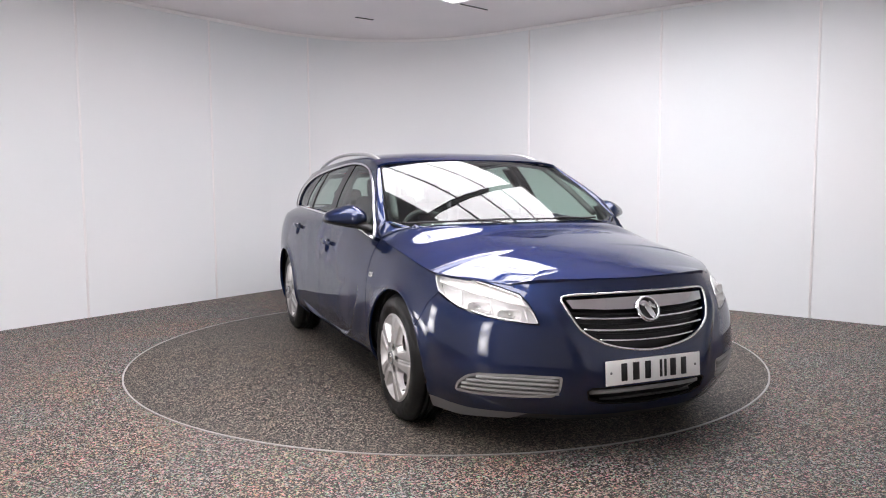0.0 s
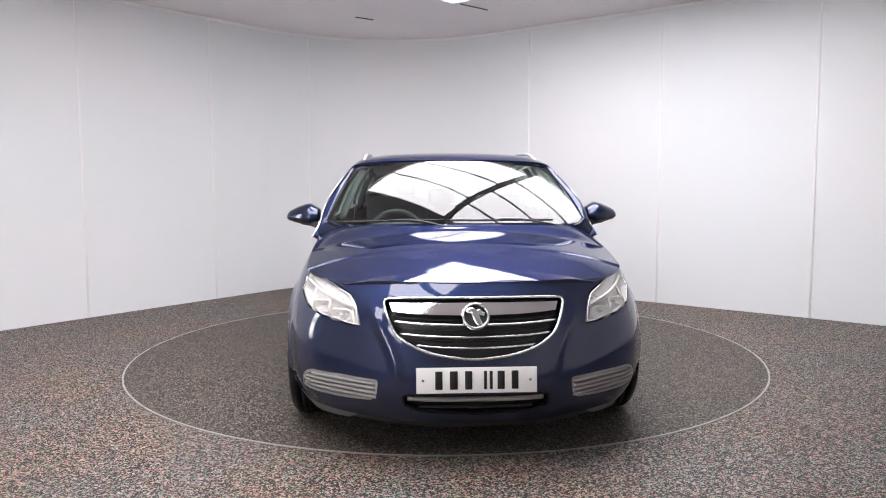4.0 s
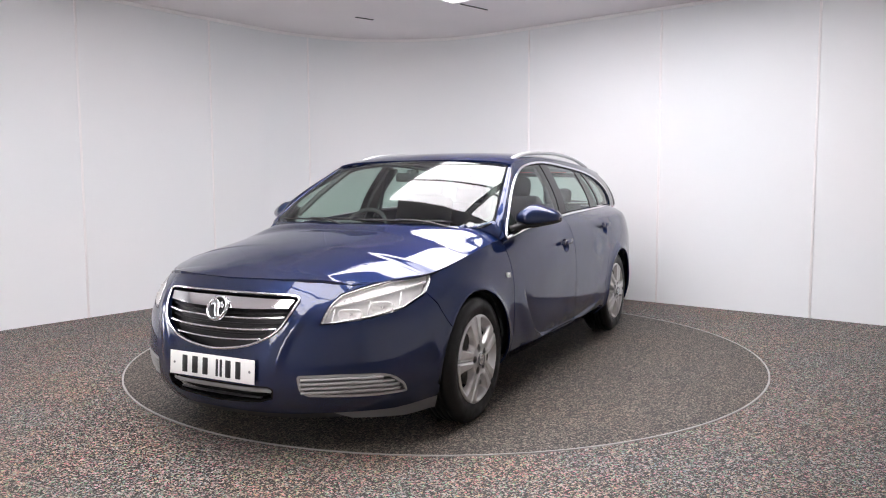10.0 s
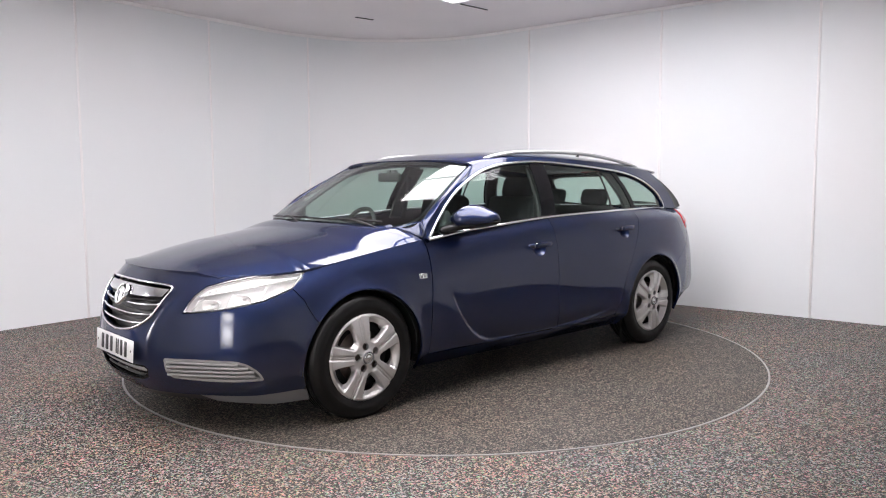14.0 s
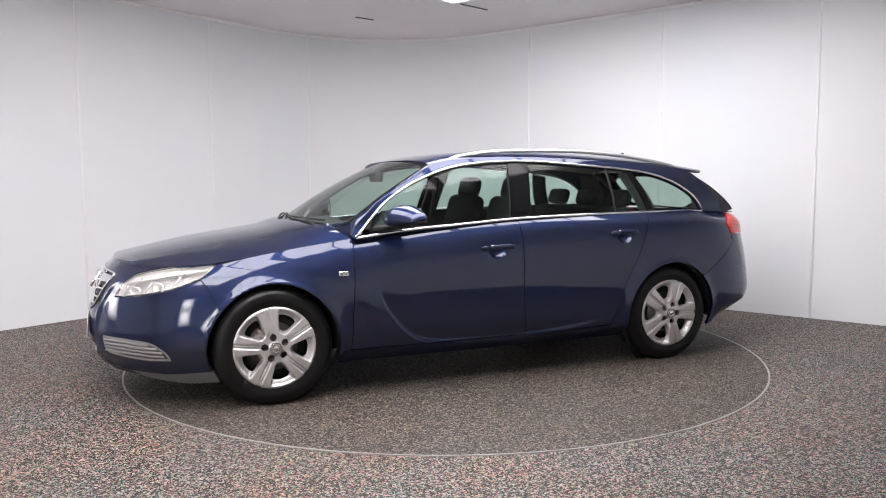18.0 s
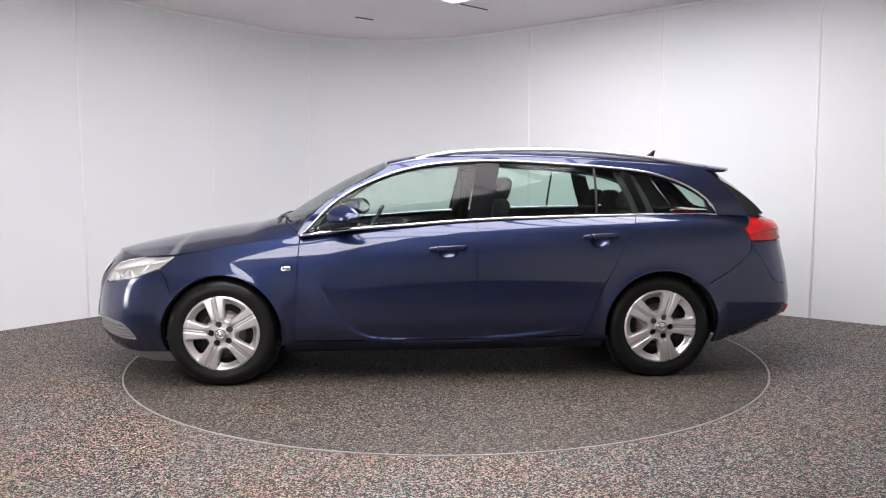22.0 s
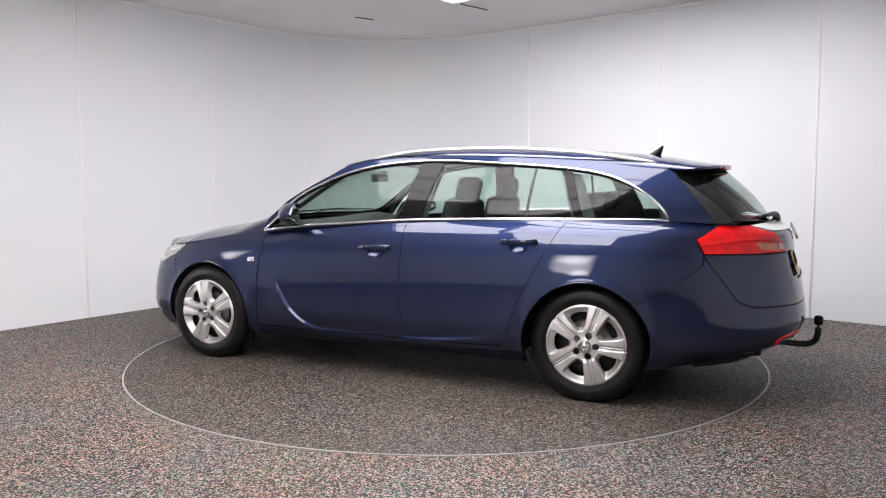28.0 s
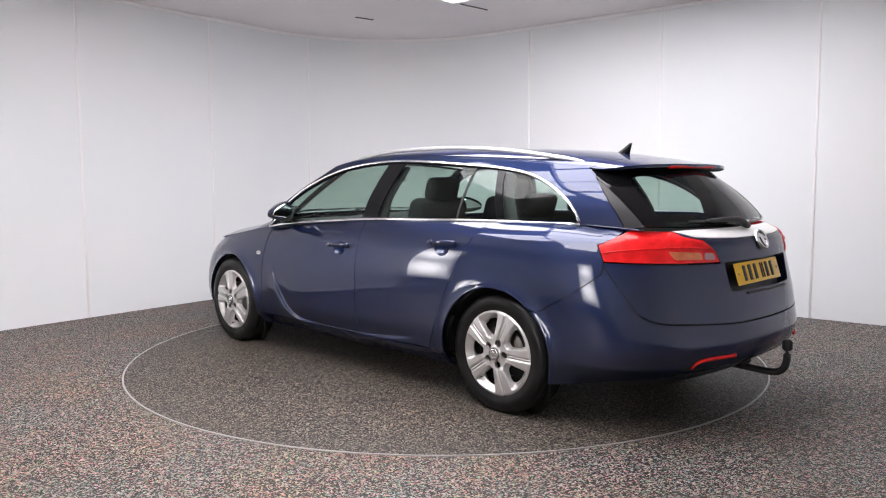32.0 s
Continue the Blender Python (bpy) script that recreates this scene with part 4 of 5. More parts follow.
glass_side("pillar_cover", cut(cut(seal, B_F[1], B_F[0]), B_R[0], B_R[1]), GLOSS, -0.004, label="gloss black pillar cover")
glass_side("window_divider", cut(cut(seal, Q_F[1], Q_F[0]), Q_R[0], Q_R[1]), BLACK, -0.003)
glass_side("pillar_cover", cut(cut(seal, C_F[1], C_F[0]), C_R[0], C_R[1]), GLOSS, -0.004, label="gloss black pillar cover")


def on(fn, u, v, lift=0.0):
    """A point on a surface, lifted off it, and the way out of it."""
    e = 0.002
    p = Vector(fn(u, v))
    n = (Vector(fn(u + e, v)) - Vector(fn(u - e, v))).cross(Vector(fn(u, v + e)) - Vector(fn(u, v - e))).normalized()
    if n.dot(p - Vector((p.x * 0.75, p.y * 0.1, 0.5))) < 0:
        n = -n
    return p + n * lift, n


def facing(p, n, up=(0, 0, 1)):
    """A pose at p whose y axis points along n."""
    y = Vector(n).normalized()
    x = y.cross(Vector(up)).normalized()
    z = x.cross(y)
    m = Matrix((x, y, z)).transposed().to_4x4()
    m.translation = p
    return m


def placed(bm, m):
    bmesh.ops.transform(bm, matrix=m, verts=bm.verts)
    return bm


def mirrored(bm):
    bmesh.ops.transform(bm, matrix=Matrix.Diagonal((1, -1, 1, 1)), verts=bm.verts)
    bmesh.ops.reverse_faces(bm, faces=bm.faces)
    return bm


def pair(name, make, material, parents, label=""):
    """The same part on both sides: make() gives the left one."""
    out = [part(name, make(), material, parents[0], label)]
    out.append(part(name, mirrored(make()), material, parents[1], label))
    return out


SIDES = (car, car)

# ---- dark inner body, arches and floor pan ----
inner = along_top(-2.15, 1.85, 20, 0.03) + [(1.88, 0.2), (-2.1, 0.27)]
both("inner_shell", body, [inner, arc(HUB_F, HUB_Z, 0.385, 0, 345, 24), arc(HUB_R, HUB_Z, 0.385, 0, 345, 24)], DARK, car, step=0.12, rim=0.0, lift=-0.04)
skin("nose_backing", front, [[(1.0, 0.75), (-1.0, 0.75), (-1.0, 0.2), (1.0, 0.2)]], DARK, car, step=0.1, rim=0.0, lift=-0.075)
skin("tail_backing", rear, [[(0.9, 1.0), (-0.9, 1.0), (-0.9, 0.3), (0.9, 0.3)], inset(RECESS, -0.01)], DARK, car, step=0.1, rim=0.0, lift=-0.04)
bm = bmesh.new()
box(bm, -1.9, 1.85, -0.52, 0.52, 0.195, 0.30, 0.03)
box(bm, -0.86, 0.98, -0.78, 0.78, 0.2, 0.32, 0.02)
box(bm, -2.2, -1.75, -0.55, 0.55, 0.27, 0.36, 0.02)
part("floor_pan", bm, DARK, car)


def liner(hub):
    rows = []
    for a in np.linspace(-6, 186, 28):
        c, s = math.cos(math.radians(a)), math.sin(math.radians(a))
        rows.append([(hub + 0.30 * c, 0.56, HUB_Z + 0.30 * s), (hub + 0.385 * c, 0.58, HUB_Z + 0.385 * s), (hub + 0.38 * c, 0.80, HUB_Z + 0.38 * s), (hub + 0.374 * c, 0.885, HUB_Z + 0.374 * s)])
    return loft(rows)


def half_disc(hub):
    """The inner wall of a wheel arch, above the axle."""
    return loft([[(hub + 0.39 * math.cos(radians(a)), 0.57, HUB_Z + 0.39 * math.sin(radians(a))), (hub + 0.39 * math.cos(radians(a)), 0.57, HUB_Z - 0.05)] for a in np.linspace(2, 178, 25)])


for hub in (HUB_F, HUB_R):
    pair("arch_liner", lambda: liner(hub), DARK, SIDES)
    pair("arch_wall", lambda: half_disc(hub), DARK, SIDES)

# ---- wheels ----
def tyre_shape():
    r = WHEEL_R
    prof = [(0.205, -0.085), (0.222, -0.098), (0.26, -0.106), (0.299, -0.103), (0.321, -0.09), (r - 0.003, -0.076)]
    for k in range(5):
        y = -0.06 + k * 0.03
        prof += [(r, y - 0.011), (r, y + 0.011)] + ([(r - 0.008, y + 0.0125), (r - 0.008, y + 0.0175)] if k < 4 else [])
    prof += [(r - 0.003, 0.076), (0.322, 0.09), (0.315, 0.0975), (0.307, 0.1015), (0.303, 0.1055), (0.27, 0.109), (0.262, 0.108), (0.256, 0.1065), (0.24, 0.104), (0.228, 0.099), (0.216, 0.09), (0.205, 0.08)]
    bm = turned(prof, 72)
    return bm


SPOKES = 5


def dish(u, v):
    """The face of the wheel cover, about its hub: five broad grooved spokes over deep pockets."""
    r = math.hypot(u, v)
    y = 0.112 - 0.010 * (r / 0.2) ** 2 - 0.008 * smooth01(r, 0.216, 0.227) - 0.007 * smooth01(r, 0.025, 0.045) * (1 - smooth01(r, 0.07, 0.10))
    a = math.degrees(math.atan2(v, u)) % (360 / SPOKES)
    a = a if a < 180 / SPOKES else a - 360 / SPOKES
    off = abs(r * math.sin(math.radians(a)))
    y -= 0.008 * (1 - smooth01(off, 0.008, 0.0145)) * smooth01(r, 0.06, 0.10)
    y += 0.0045 * (1 - smooth01(off, 0.0, 0.006)) * smooth01(r, 0.08, 0.12)
    half = 0.040 + 0.18 * (r - 0.115)
    pocket = smooth01(off, half - 0.003, half + 0.011) * smooth01(r, 0.078, 0.106)
    y -= 0.040 * pocket * (1 - smooth01(r, 0.178, 0.219))
    return (u, y, v)


def spin(loop, deg):
    c, s = math.cos(math.radians(deg)), math.sin(math.radians(deg))
    return [(x * c - y * s, x * s + y * c) for x, y in loop]


opening = rounded([(0.100, -0.015), (0.112, -0.023), (0.150, -0.043), (0.172, -0.051), (0.182, -0.026), (0.185, 0.0), (0.182, 0.026), (0.172, 0.051), (0.150, 0.043), (0.112, 0.023), (0.100, 0.015)], 0.012, 3)
wheel_loops = [[(0.226 * math.cos(k * math.tau / 80), 0.226 * math.sin(k * math.tau / 80)) for k in range(80)]]
wheel_loops += [spin(opening, 36 + 72 * k) for k in range(SPOKES)]
wheel_loops += [spin(oval(0.059, 0, 0.0195, 0.0195, 18), 72 * k) for k in range(SPOKES)]


COVER = 1.025      # the cover's size, and how far it stands out


def cover_face(u, v):
    x, y, z = dish(u / COVER, v / COVER)
    return (u, y + 0.012, v)


def make_wheel():
    bm = turned([(0.0, -0.02), (0.09, -0.02), (0.11, 0.03), (0.15, 0.045), (0.185, 0.035), (0.2, -0.01), (0.203, 0.06), (0.212, 0.075), (0.216, 0.075), (0.21, 0.05), (0.2, -0.09)], 48)
    w = part("wheel", bm, DARK, car, "black steel wheel with a silver five-spoke cover")
    part("tyre", tyre_shape(), RUBBER, w, "black rubber tyre")
    skin("wheel_cover", cover_face, [[(a * COVER, b * COVER) for a, b in loop] for loop in wheel_loops], WHEELP, w, step=0.0065, rim=0.02, out=(0, -1, 0), label="silver five-spoke cover")
    part("centre_cap", turned([(0.0, 0.131), (0.012, 0.1305), (0.016, 0.1285), (0.021, 0.1305), (0.026, 0.130), (0.029, 0.127), (0.029, 0.115)], 32), CHROME, w, "small chrome centre cap")
    part("centre_ring", turned([(0.029, 0.127), (0.030, 0.1315), (0.033, 0.1315), (0.034, 0.122)], 32), GREYP, w)
    part("brake_disc", turned([(0.0, 0.052), (0.07, 0.052), (0.075, 0.046), (0.14, 0.046), (0.14, 0.03)], 40), DISCM, w)
    part("valve", placed(turned([(0.004, 0.0), (0.004, 0.035), (0.0, 0.035)], 10), Matrix.Translation((0.0, 0.07, -0.19))), BLACK, w)
    return w


wheel_lf = make_wheel()
wheel_lf.matrix_basis = Matrix.Translation((HUB_F, 0.806, WHEEL_R - 0.007)) @ Matrix.Rotation(radians(-7), 4, "Y")
for x, y, turn, flip in ((HUB_R, 0.803, -38, 0), (HUB_F, -0.806, 40, 180), (HUB_R, -0.800, 10, 180)):
    w = copy_thing(wheel_lf, Matrix.Translation((x, y, WHEEL_R - 0.007)) @ Matrix.Rotation(radians(flip), 4, "Z") @ Matrix.Rotation(radians(turn), 4, "Y"))

# ---- chrome round the windows, roof rails, aerial ----
def trim_line(loop2d, fn, radius, lift, flat, material, name, parents, label="", step=1):
    def make():
        return sweep([on(fn, x, z, lift)[0] for x, z in loop2d[::step]], radius, 8, flat, up=(0, 1, 0.3))
    return pair(name, make, material, parents, label)


trim_line(up, cabin, 0.0092, 0.001, 1.0, CHROME, "window_trim", SIDES, "bright chrome window surround")
trim_line([(x, z - 0.004) for x, z in low], cabin, 0.0095, 0.0015, 0.8, CHROME, "belt_trim", SIDES, "bright chrome belt strip")


def rail():
    xs = (0.345, 0.28, 0.157, -0.063, -0.427, -0.791, -1.153, -1.514, -1.635)
    zs = (1.350, 1.375, 1.409, 1.439, 1.451, 1.446, 1.418, 1.367, 1.343)
    ys = (0.605, 0.603, 0.600, 0.598, 0.597, 0.595, 0.585, 0.565, 0.557)
    pts = curve_points(list(zip(xs, ys, zs)), 44)
    return sweep(pts, 0.0165, 10, 0.75, up=(0, 0.3, 1), taper=lambda t: 0.45 + 0.55 * min(1, t / 0.08, (1 - t) / 0.06) if 0 < t < 1 else 0.3)


pair("roof_rail", rail, SATIN, SIDES, "satin silver roof rail")


def fin():
    rows = []
    for t in np.linspace(0, 1, 8):
        z = 1.405 + 0.063 * t
        x0, x1, w = -1.44 - 0.105 * t ** 0.75, -1.545 - 0.018 * t, 0.024 * (1 - t) ** 0.8 + 0.0025
        n = 14
        rows.append([((x0 + x1) / 2 + (x0 - x1) / 2 * math.cos(k * math.tau / n), w * math.sin(k * math.tau / n), z) for k in range(n)])
    bm = loft(rows, True)
    bmesh.ops.holes_fill(bm, edges=bm.edges)
    return bm


part("aerial", fin(), GLOSS, car, "black shark-fin aerial")

# ---- door handles in their cups ----
for cups, doors, (x0, x1, z0) in ((CUPS[0], doors_f, (0.163, -0.068, 0.829)), (CUPS[1], doors_r, (-0.795, -1.018, 0.892))):
    cx, cz, rx, rz = cups

    def cup(p, z):
        x, y, h = body(p, z)
        q = ((p - cx) / rx) ** 2 + ((z - cz) / rz) ** 2
        return (x, y - 0.036 * max(0.0, 1 - q) ** 0.6 - 0.001, h)
    for f, d in zip((cup, right_side(cup)), doors):
        skin("handle_cup", f, [oval(cx, cz, rx * 1.01, rz * 1.01)], PAINT, d, step=0.012, rim=0.0)

    def handle():
        pts = []
        for t in np.linspace(0, 1, 13):
            p, n = on(body, x0 + (x1 - x0) * t, z0 + 0.006 * t, 0.012 + 0.020 * math.sin(math.pi * min(1, max(0, t))) ** 0.5)
            pts.append(p)
        return sweep(pts[3:], 0.0165, 12, 0.42, up=(0, 1, 0), taper=lambda t: 0.9 + 0.1 * math.sin(math.pi * t) ** 0.6)

    def chrome_line():
        return sweep([on(body, x0 + (x1 - x0) * t, z0 + 0.006 * t + 0.011, 0.0165 + 0.020 * math.sin(math.pi * t) ** 0.5)[0] for t in np.linspace(0.24, 0.97, 12)], 0.0018, 6)

    def lock():
        pts = [on(body, x0 + (x1 - x0) * t, z0 + 0.006 * t, 0.012 + 0.020 * math.sin(math.pi * max(0.06, t)) ** 0.5)[0] for t in np.linspace(0.0, 0.215, 6)]
        return sweep(pts, 0.0150, 12, 0.42, up=(0, 1, 0), taper=lambda t: 0.6 + 0.4 * min(1, t * 2.2))
    hs = pair("handle", handle, PAINT, doors)
    pair("handle_lock", lock, PAINT, doors, "small fixed end of the door handle")
    pair("handle_strip", chrome_line, CHROME, hs, "thin chrome strip")

# ---- mirrors ----
def mirror_ring(t, a0, a1, grow=1.0, count=14):
    """A slice of the mirror head at t from root to tip, between two angles of its rounded front."""
    y = 0.852 + 0.225 * t
    full = (min(1.0, 0.55 + 1.6 * t) if t < 0.3 else 1.0 - 0.66 * ((t - 0.3) / 0.7) ** 1.6) * math.sqrt(max(0.0, 1 - max(0.0, (t - 0.9) / 0.1) ** 2) * 0.96 + 0.04)
    tall, deep = 0.074 * full * grow, (0.165 - 0.03 * t) * (0.35 + 0.65 * full) * grow
    back, mid = 0.655 - 0.075 * t, 1.026 - 0.004 * t
    row = []
    for k in range(count + 1):
        w = radians(a0 + (a1 - a0) * k / count)
        c, s = max(0.0, math.cos(w)), math.sin(w)
        row.append((back + deep * c ** 0.75, y, mid + tall * (1.18 * abs(s) ** 0.9 if s > 0 else -0.72 * abs(s) ** 0.8)))
    return row


STATIONS = [0.0, 0.08, 0.16, 0.24, 0.32, 0.42, 0.52, 0.62, 0.72, 0.8, 0.86, 0.9, 0.93, 0.96, 0.98, 1.0]


def mirror_shell():
    return thicken(loft([mirror_ring(t, -30, 90) for t in STATIONS]), 0.003)


def mirror_base():
    return thicken(loft([mirror_ring(t, -90, -31, 0.985, 8) for t in STATIONS]), 0.003)


mirrors = pair("door_mirror", mirror_shell, PAINT, SIDES, "blue door mirror with a black foot")


def mirror_back(inset_by, at):
    """The flat rear of the mirror head."""
    rows = []
    for t in STATIONS:
        top, low = mirror_ring(t, 90, 91, 1.0, 1)[0], mirror_ring(t, -91, -90, 1.0, 1)[1]
        tall = (top[2] - low[2]) / 2 - inset_by
        tall = max(0.002, tall)
        mid = (top[2] + low[2]) / 2
        y = 0.970 + (top[1] - 0.970) * (1 - inset_by * 9)
        rows.append([(top[0] + at, y, mid + tall * k) for k in (-1, -0.5, 0, 0.5, 1)])
    return thicken(loft(rows), 0.004)


def mirror_foot():
    return sweep(curve_points([(0.80, 0.812, 0.955), (0.77, 0.85, 0.972), (0.72, 0.90, 0.985), (0.68, 0.965, 0.99)], 14), 0.024, 12, 1.9, up=(1, 0, 0), taper=lambda t: 1.1 - 0.45 * t)


def mirror_sail():
    return thicken(loft([[(0.86, 0.838, 0.95), (0.72, 0.840, 0.966)], [(0.83, 0.818, 1.0), (0.72, 0.822, 1.0)], [(0.765, 0.79, 1.075), (0.72, 0.79, 1.075)]]), 0.008)


pair("mirror_foot", mirror_foot, BLACK, mirrors)
pair("mirror_base", mirror_base, BLACK, mirrors, "black lower half")
pair("mirror_frame", lambda: mirror_back(0.003, 0.016), BLACK, mirrors)
pair("mirror_glass", lambda: mirror_back(0.010, 0.010), MIRROR, mirrors, "flat mirror glass")
pair("mirror_sail", mirror_sail, BLACK, SIDES)


# ---- small side badge on the wing ----
def side_badge():
    bm = bmesh.new()
    p, n = on(body, 1.035, 0.722, 0.002)
    box(bm, -0.028, 0.028, 0, 0.004, -0.014, 0.014, 0.003, m=facing(p, n))
    return bm


badges = pair("side_badge", side_badge, CHROME, SIDES, "small chrome badge")


def side_badge_mark():
    bm = bmesh.new()
    p, n = on(body, 1.035, 0.722, 0.0058)
    for k in (-1, 1):
        box(bm, k * 0.012 - 0.006, k * 0.012 + 0.006, 0, 0.001, -0.008, 0.008, m=facing(p, n))
    return bm


pair("badge_mark", side_badge_mark, GREYP, badges)


# ---- head lamps ----
def lamps_front():
    for fn, s in ((body, 1), (right_side(body), -1)):
        lamp = skin("head_lamp", fn, [inset(HEADLAMP, 0.006)], LAMPIN, car, step=0.03, rim=-0.05, lift=-0.055, label="clear head lamp with silver reflectors")
        lens = skin("lens", fn, [inset(HEADLAMP, 0.004)], LENS, lamp, step=0.03, rim=0.0, lift=0.001)
        lens.visible_shadow = False
        edge = [on(fn, p, z, 0.0)[0] for p, z in inset(HEADLAMP, 0.003)]
        part("lamp_seal", sweep(edge, 0.0026, 6, closed=True), CHROME, lamp, "thin bright lamp edge")

        def bowl(p, z, wide, tall, depth):
            """A boxy reflector with rounded corners round its bulb."""
            q, n = on(fn, p, z, -0.010 - depth)
            m = facing(q, Vector((0.88, 0.42 * s, 0.02)))
            rings = []
            for size, at in ((0.0, 0.0), (0.3, 0.002), (0.62, depth * 0.25), (0.9, depth * 0.8), (1.0, depth), (1.08, depth), (1.1, depth * 0.7)):
                ring = []
                for k in range(28):
                    a = k * math.tau / 28
                    ca, sa = math.cos(a), math.sin(a)
                    ring.append(m @ Vector((wide * size * math.copysign(abs(ca) ** 0.55, ca), at, tall * size * math.copysign(abs(sa) ** 0.55, sa))))
                rings.append(ring)
            b = part("reflector", loft(rings, True), REFLECT, lamp)
            part("bulb", placed(turned([(0.0, 0.026), (0.008, 0.021), (0.009, 0.0)], 12), m), CHROME, b)
        bowl(2.285, 0.662, 0.052, 0.026, 0.03)
        bowl(2.125, 0.690, 0.050, 0.027, 0.03)
        # silver shelf over the reflectors, and the upright webs between them
        shelf = [on(fn, p, z, -0.012)[0] for p, z in ((2.39, 0.69), (2.25, 0.715), (2.1, 0.74), (1.95, 0.762), (1.86, 0.772))]
        part("shelf", sweep(curve_points(shelf, 20), 0.008, 8, 0.6), REFLECT, lamp)
        upper = [(2.385, 0.70), (2.25, 0.725), (2.1, 0.75), (1.95, 0.771), (1.84, 0.782), (1.83, 0.80), (2.08, 0.785), (2.25, 0.756), (2.35, 0.729)]
        skin("upper_reflector", fn, [upper], REFLECT, lamp, step=0.03, rim=0.0, lift=-0.02)
        for p, z in ((2.375, 0.645), (2.205, 0.675), (2.035, 0.708)):
            a, n = on(fn, p, z - 0.028, -0.016)
            b, _ = on(fn, p - 0.008, z + 0.035, -0.016)
            part("web", sweep([a, b], 0.005, 6), LAMPIN, lamp)


lamps_front()

# ---- grille ----
def backing(name, fn, loop, parent, lift, material=DARK):
    return skin(name, fn, [inset(loop, -0.004)], material, parent, step=0.06, rim=0.0, lift=lift)


grille = part("grille", sweep([on(front, s, z, 0.004)[0] for s, z in [tuple(q)[:2] for q in curve_points([(a, b, 0) for a, b in grille_loop], 110, True)]], 0.0064, 8, closed=True), CHROME, car, "chrome grille surround with bright bars")
backing("grille_backing", front, grille_loop, grille, -0.045, BLACK)


def bar(z0, reach, rise, radius, flat, lift):
    return sweep([on(front, s, z0 + rise * (s / max(reach, 0.01)) ** 2, lift)[0] for s in np.linspace(-reach, reach, 33)], radius, 8, flat, up=(1, 0, 0.2))


top_loop = [(-0.39, 0.717), (-0.2, 0.721), (0.0, 0.722), (0.2, 0.721), (0.39, 0.717), (0.372, 0.682), (0.2, 0.674), (0.0, 0.670), (-0.2, 0.674), (-0.372, 0.682)]
skin("top_bar", front, [top_loop], CHROME, grille, step=0.02, rim=0.012, lift=-0.002, label="broad chrome bar")
for z0, reach in ((0.632, 0.368), (0.580, 0.335), (0.533, 0.262)):
    part("grille_bar", bar(z0, reach, 0.012, 0.006, 1.5, -0.010), CHROME, grille, "chrome bar")
    part("grille_vane", bar(z0 + 0.026, reach + 0.01, 0.012, 0.005, 0.8, -0.028), BLACK, grille)


def emblem(fn, z, r, parent, lift):
    p, n = on(fn, 0.0001, z, lift)
    p.y = 0
    m = facing(p, Vector((n.x, 0, n.z)))
    disc = part("emblem", placed(turned([(0.0, 0.006), (r * 0.78, 0.004), (r * 0.8, 0.004)], 40), m), BLACK, parent, "round chrome emblem")
    part("ring", placed(turned([(r * 0.78, 0.0), (r * 0.8, 0.012), (r * 0.88, 0.016), (r * 0.97, 0.012), (r, 0.0)], 48), m), CHROME, disc)
    bm = bmesh.new()
    pts = [m @ Vector((x * r, 0.009, y * r)) for x, y in ((-0.35, -0.68), (-0.12, -0.35), (0.0, 0.0), (0.12, 0.32), (0.38, 0.42), (0.58, 0.25))]
    b2 = sweep(curve_points(pts, 18), r * 0.24, 10, 0.35, up=tuple(m.to_3x3() @ Vector((0, 1, 0))), taper=lambda t: 0.55 + 0.6 * math.sin(math.pi * min(1, t * 0.8 + 0.1)))
    part("emblem_figure", b2, CHROME, disc)
    pts = [m @ Vector((x * r, 0.008, y * r)) for x, y in ((-0.62, 0.12), (-0.35, 0.2), (-0.2, 0.48))]
    part("emblem_figure", sweep(curve_points(pts, 8), r * 0.16, 8, 0.35, up=tuple(m.to_3x3() @ Vector((0, 1, 0)))), CHROME, disc)


emblem(front, 0.664, 0.062, grille, 0.003)

# ---- fog lamp vents, lower intake ----
for s in (1, -1):
    loop = fog_left if s > 0 else fog_right
    vent = skin("side_vent", front, [loop, inset(loop, 0.012)], VENTM, car, step=0.02, rim=0.03, lift=-0.002, label="grey slatted vent in the bumper")
    backing("vent_backing", front, loop, vent, -0.022, GREYP)
    for k, z in enumerate((0.300, 0.321, 0.342, 0.363)):
        sa = NOSE - 2.50
        sb = NOSE - (2.035 + 0.012 * k * (k - 0.6))
        pts = [on(front, s * q, z + 0.004 * math.sin(math.pi * (q - sa) / (sb - sa)), -0.008)[0] for q in np.linspace(sa, sb, 16)]
        part("slat", sweep(pts, 0.0105, 8, 0.78, up=(0, 0, 1)), VENTM, vent)
intake = skin("lower_intake", front, [lower_loop, inset(lower_loop, 0.009)], GLOSS, car, step=0.025, rim=0.03, lift=-0.001)
backing("intake_backing", front, lower_loop, intake, -0.05)
part("intake_bar", bar(0.300, 0.314, 0.0, 0.011, 0.7, -0.026), VENTM, intake, "grey bar")
part("intake_bar", bar(0.262, 0.26, 0.0, 0.006, 0.7, -0.022), BLACK, intake)

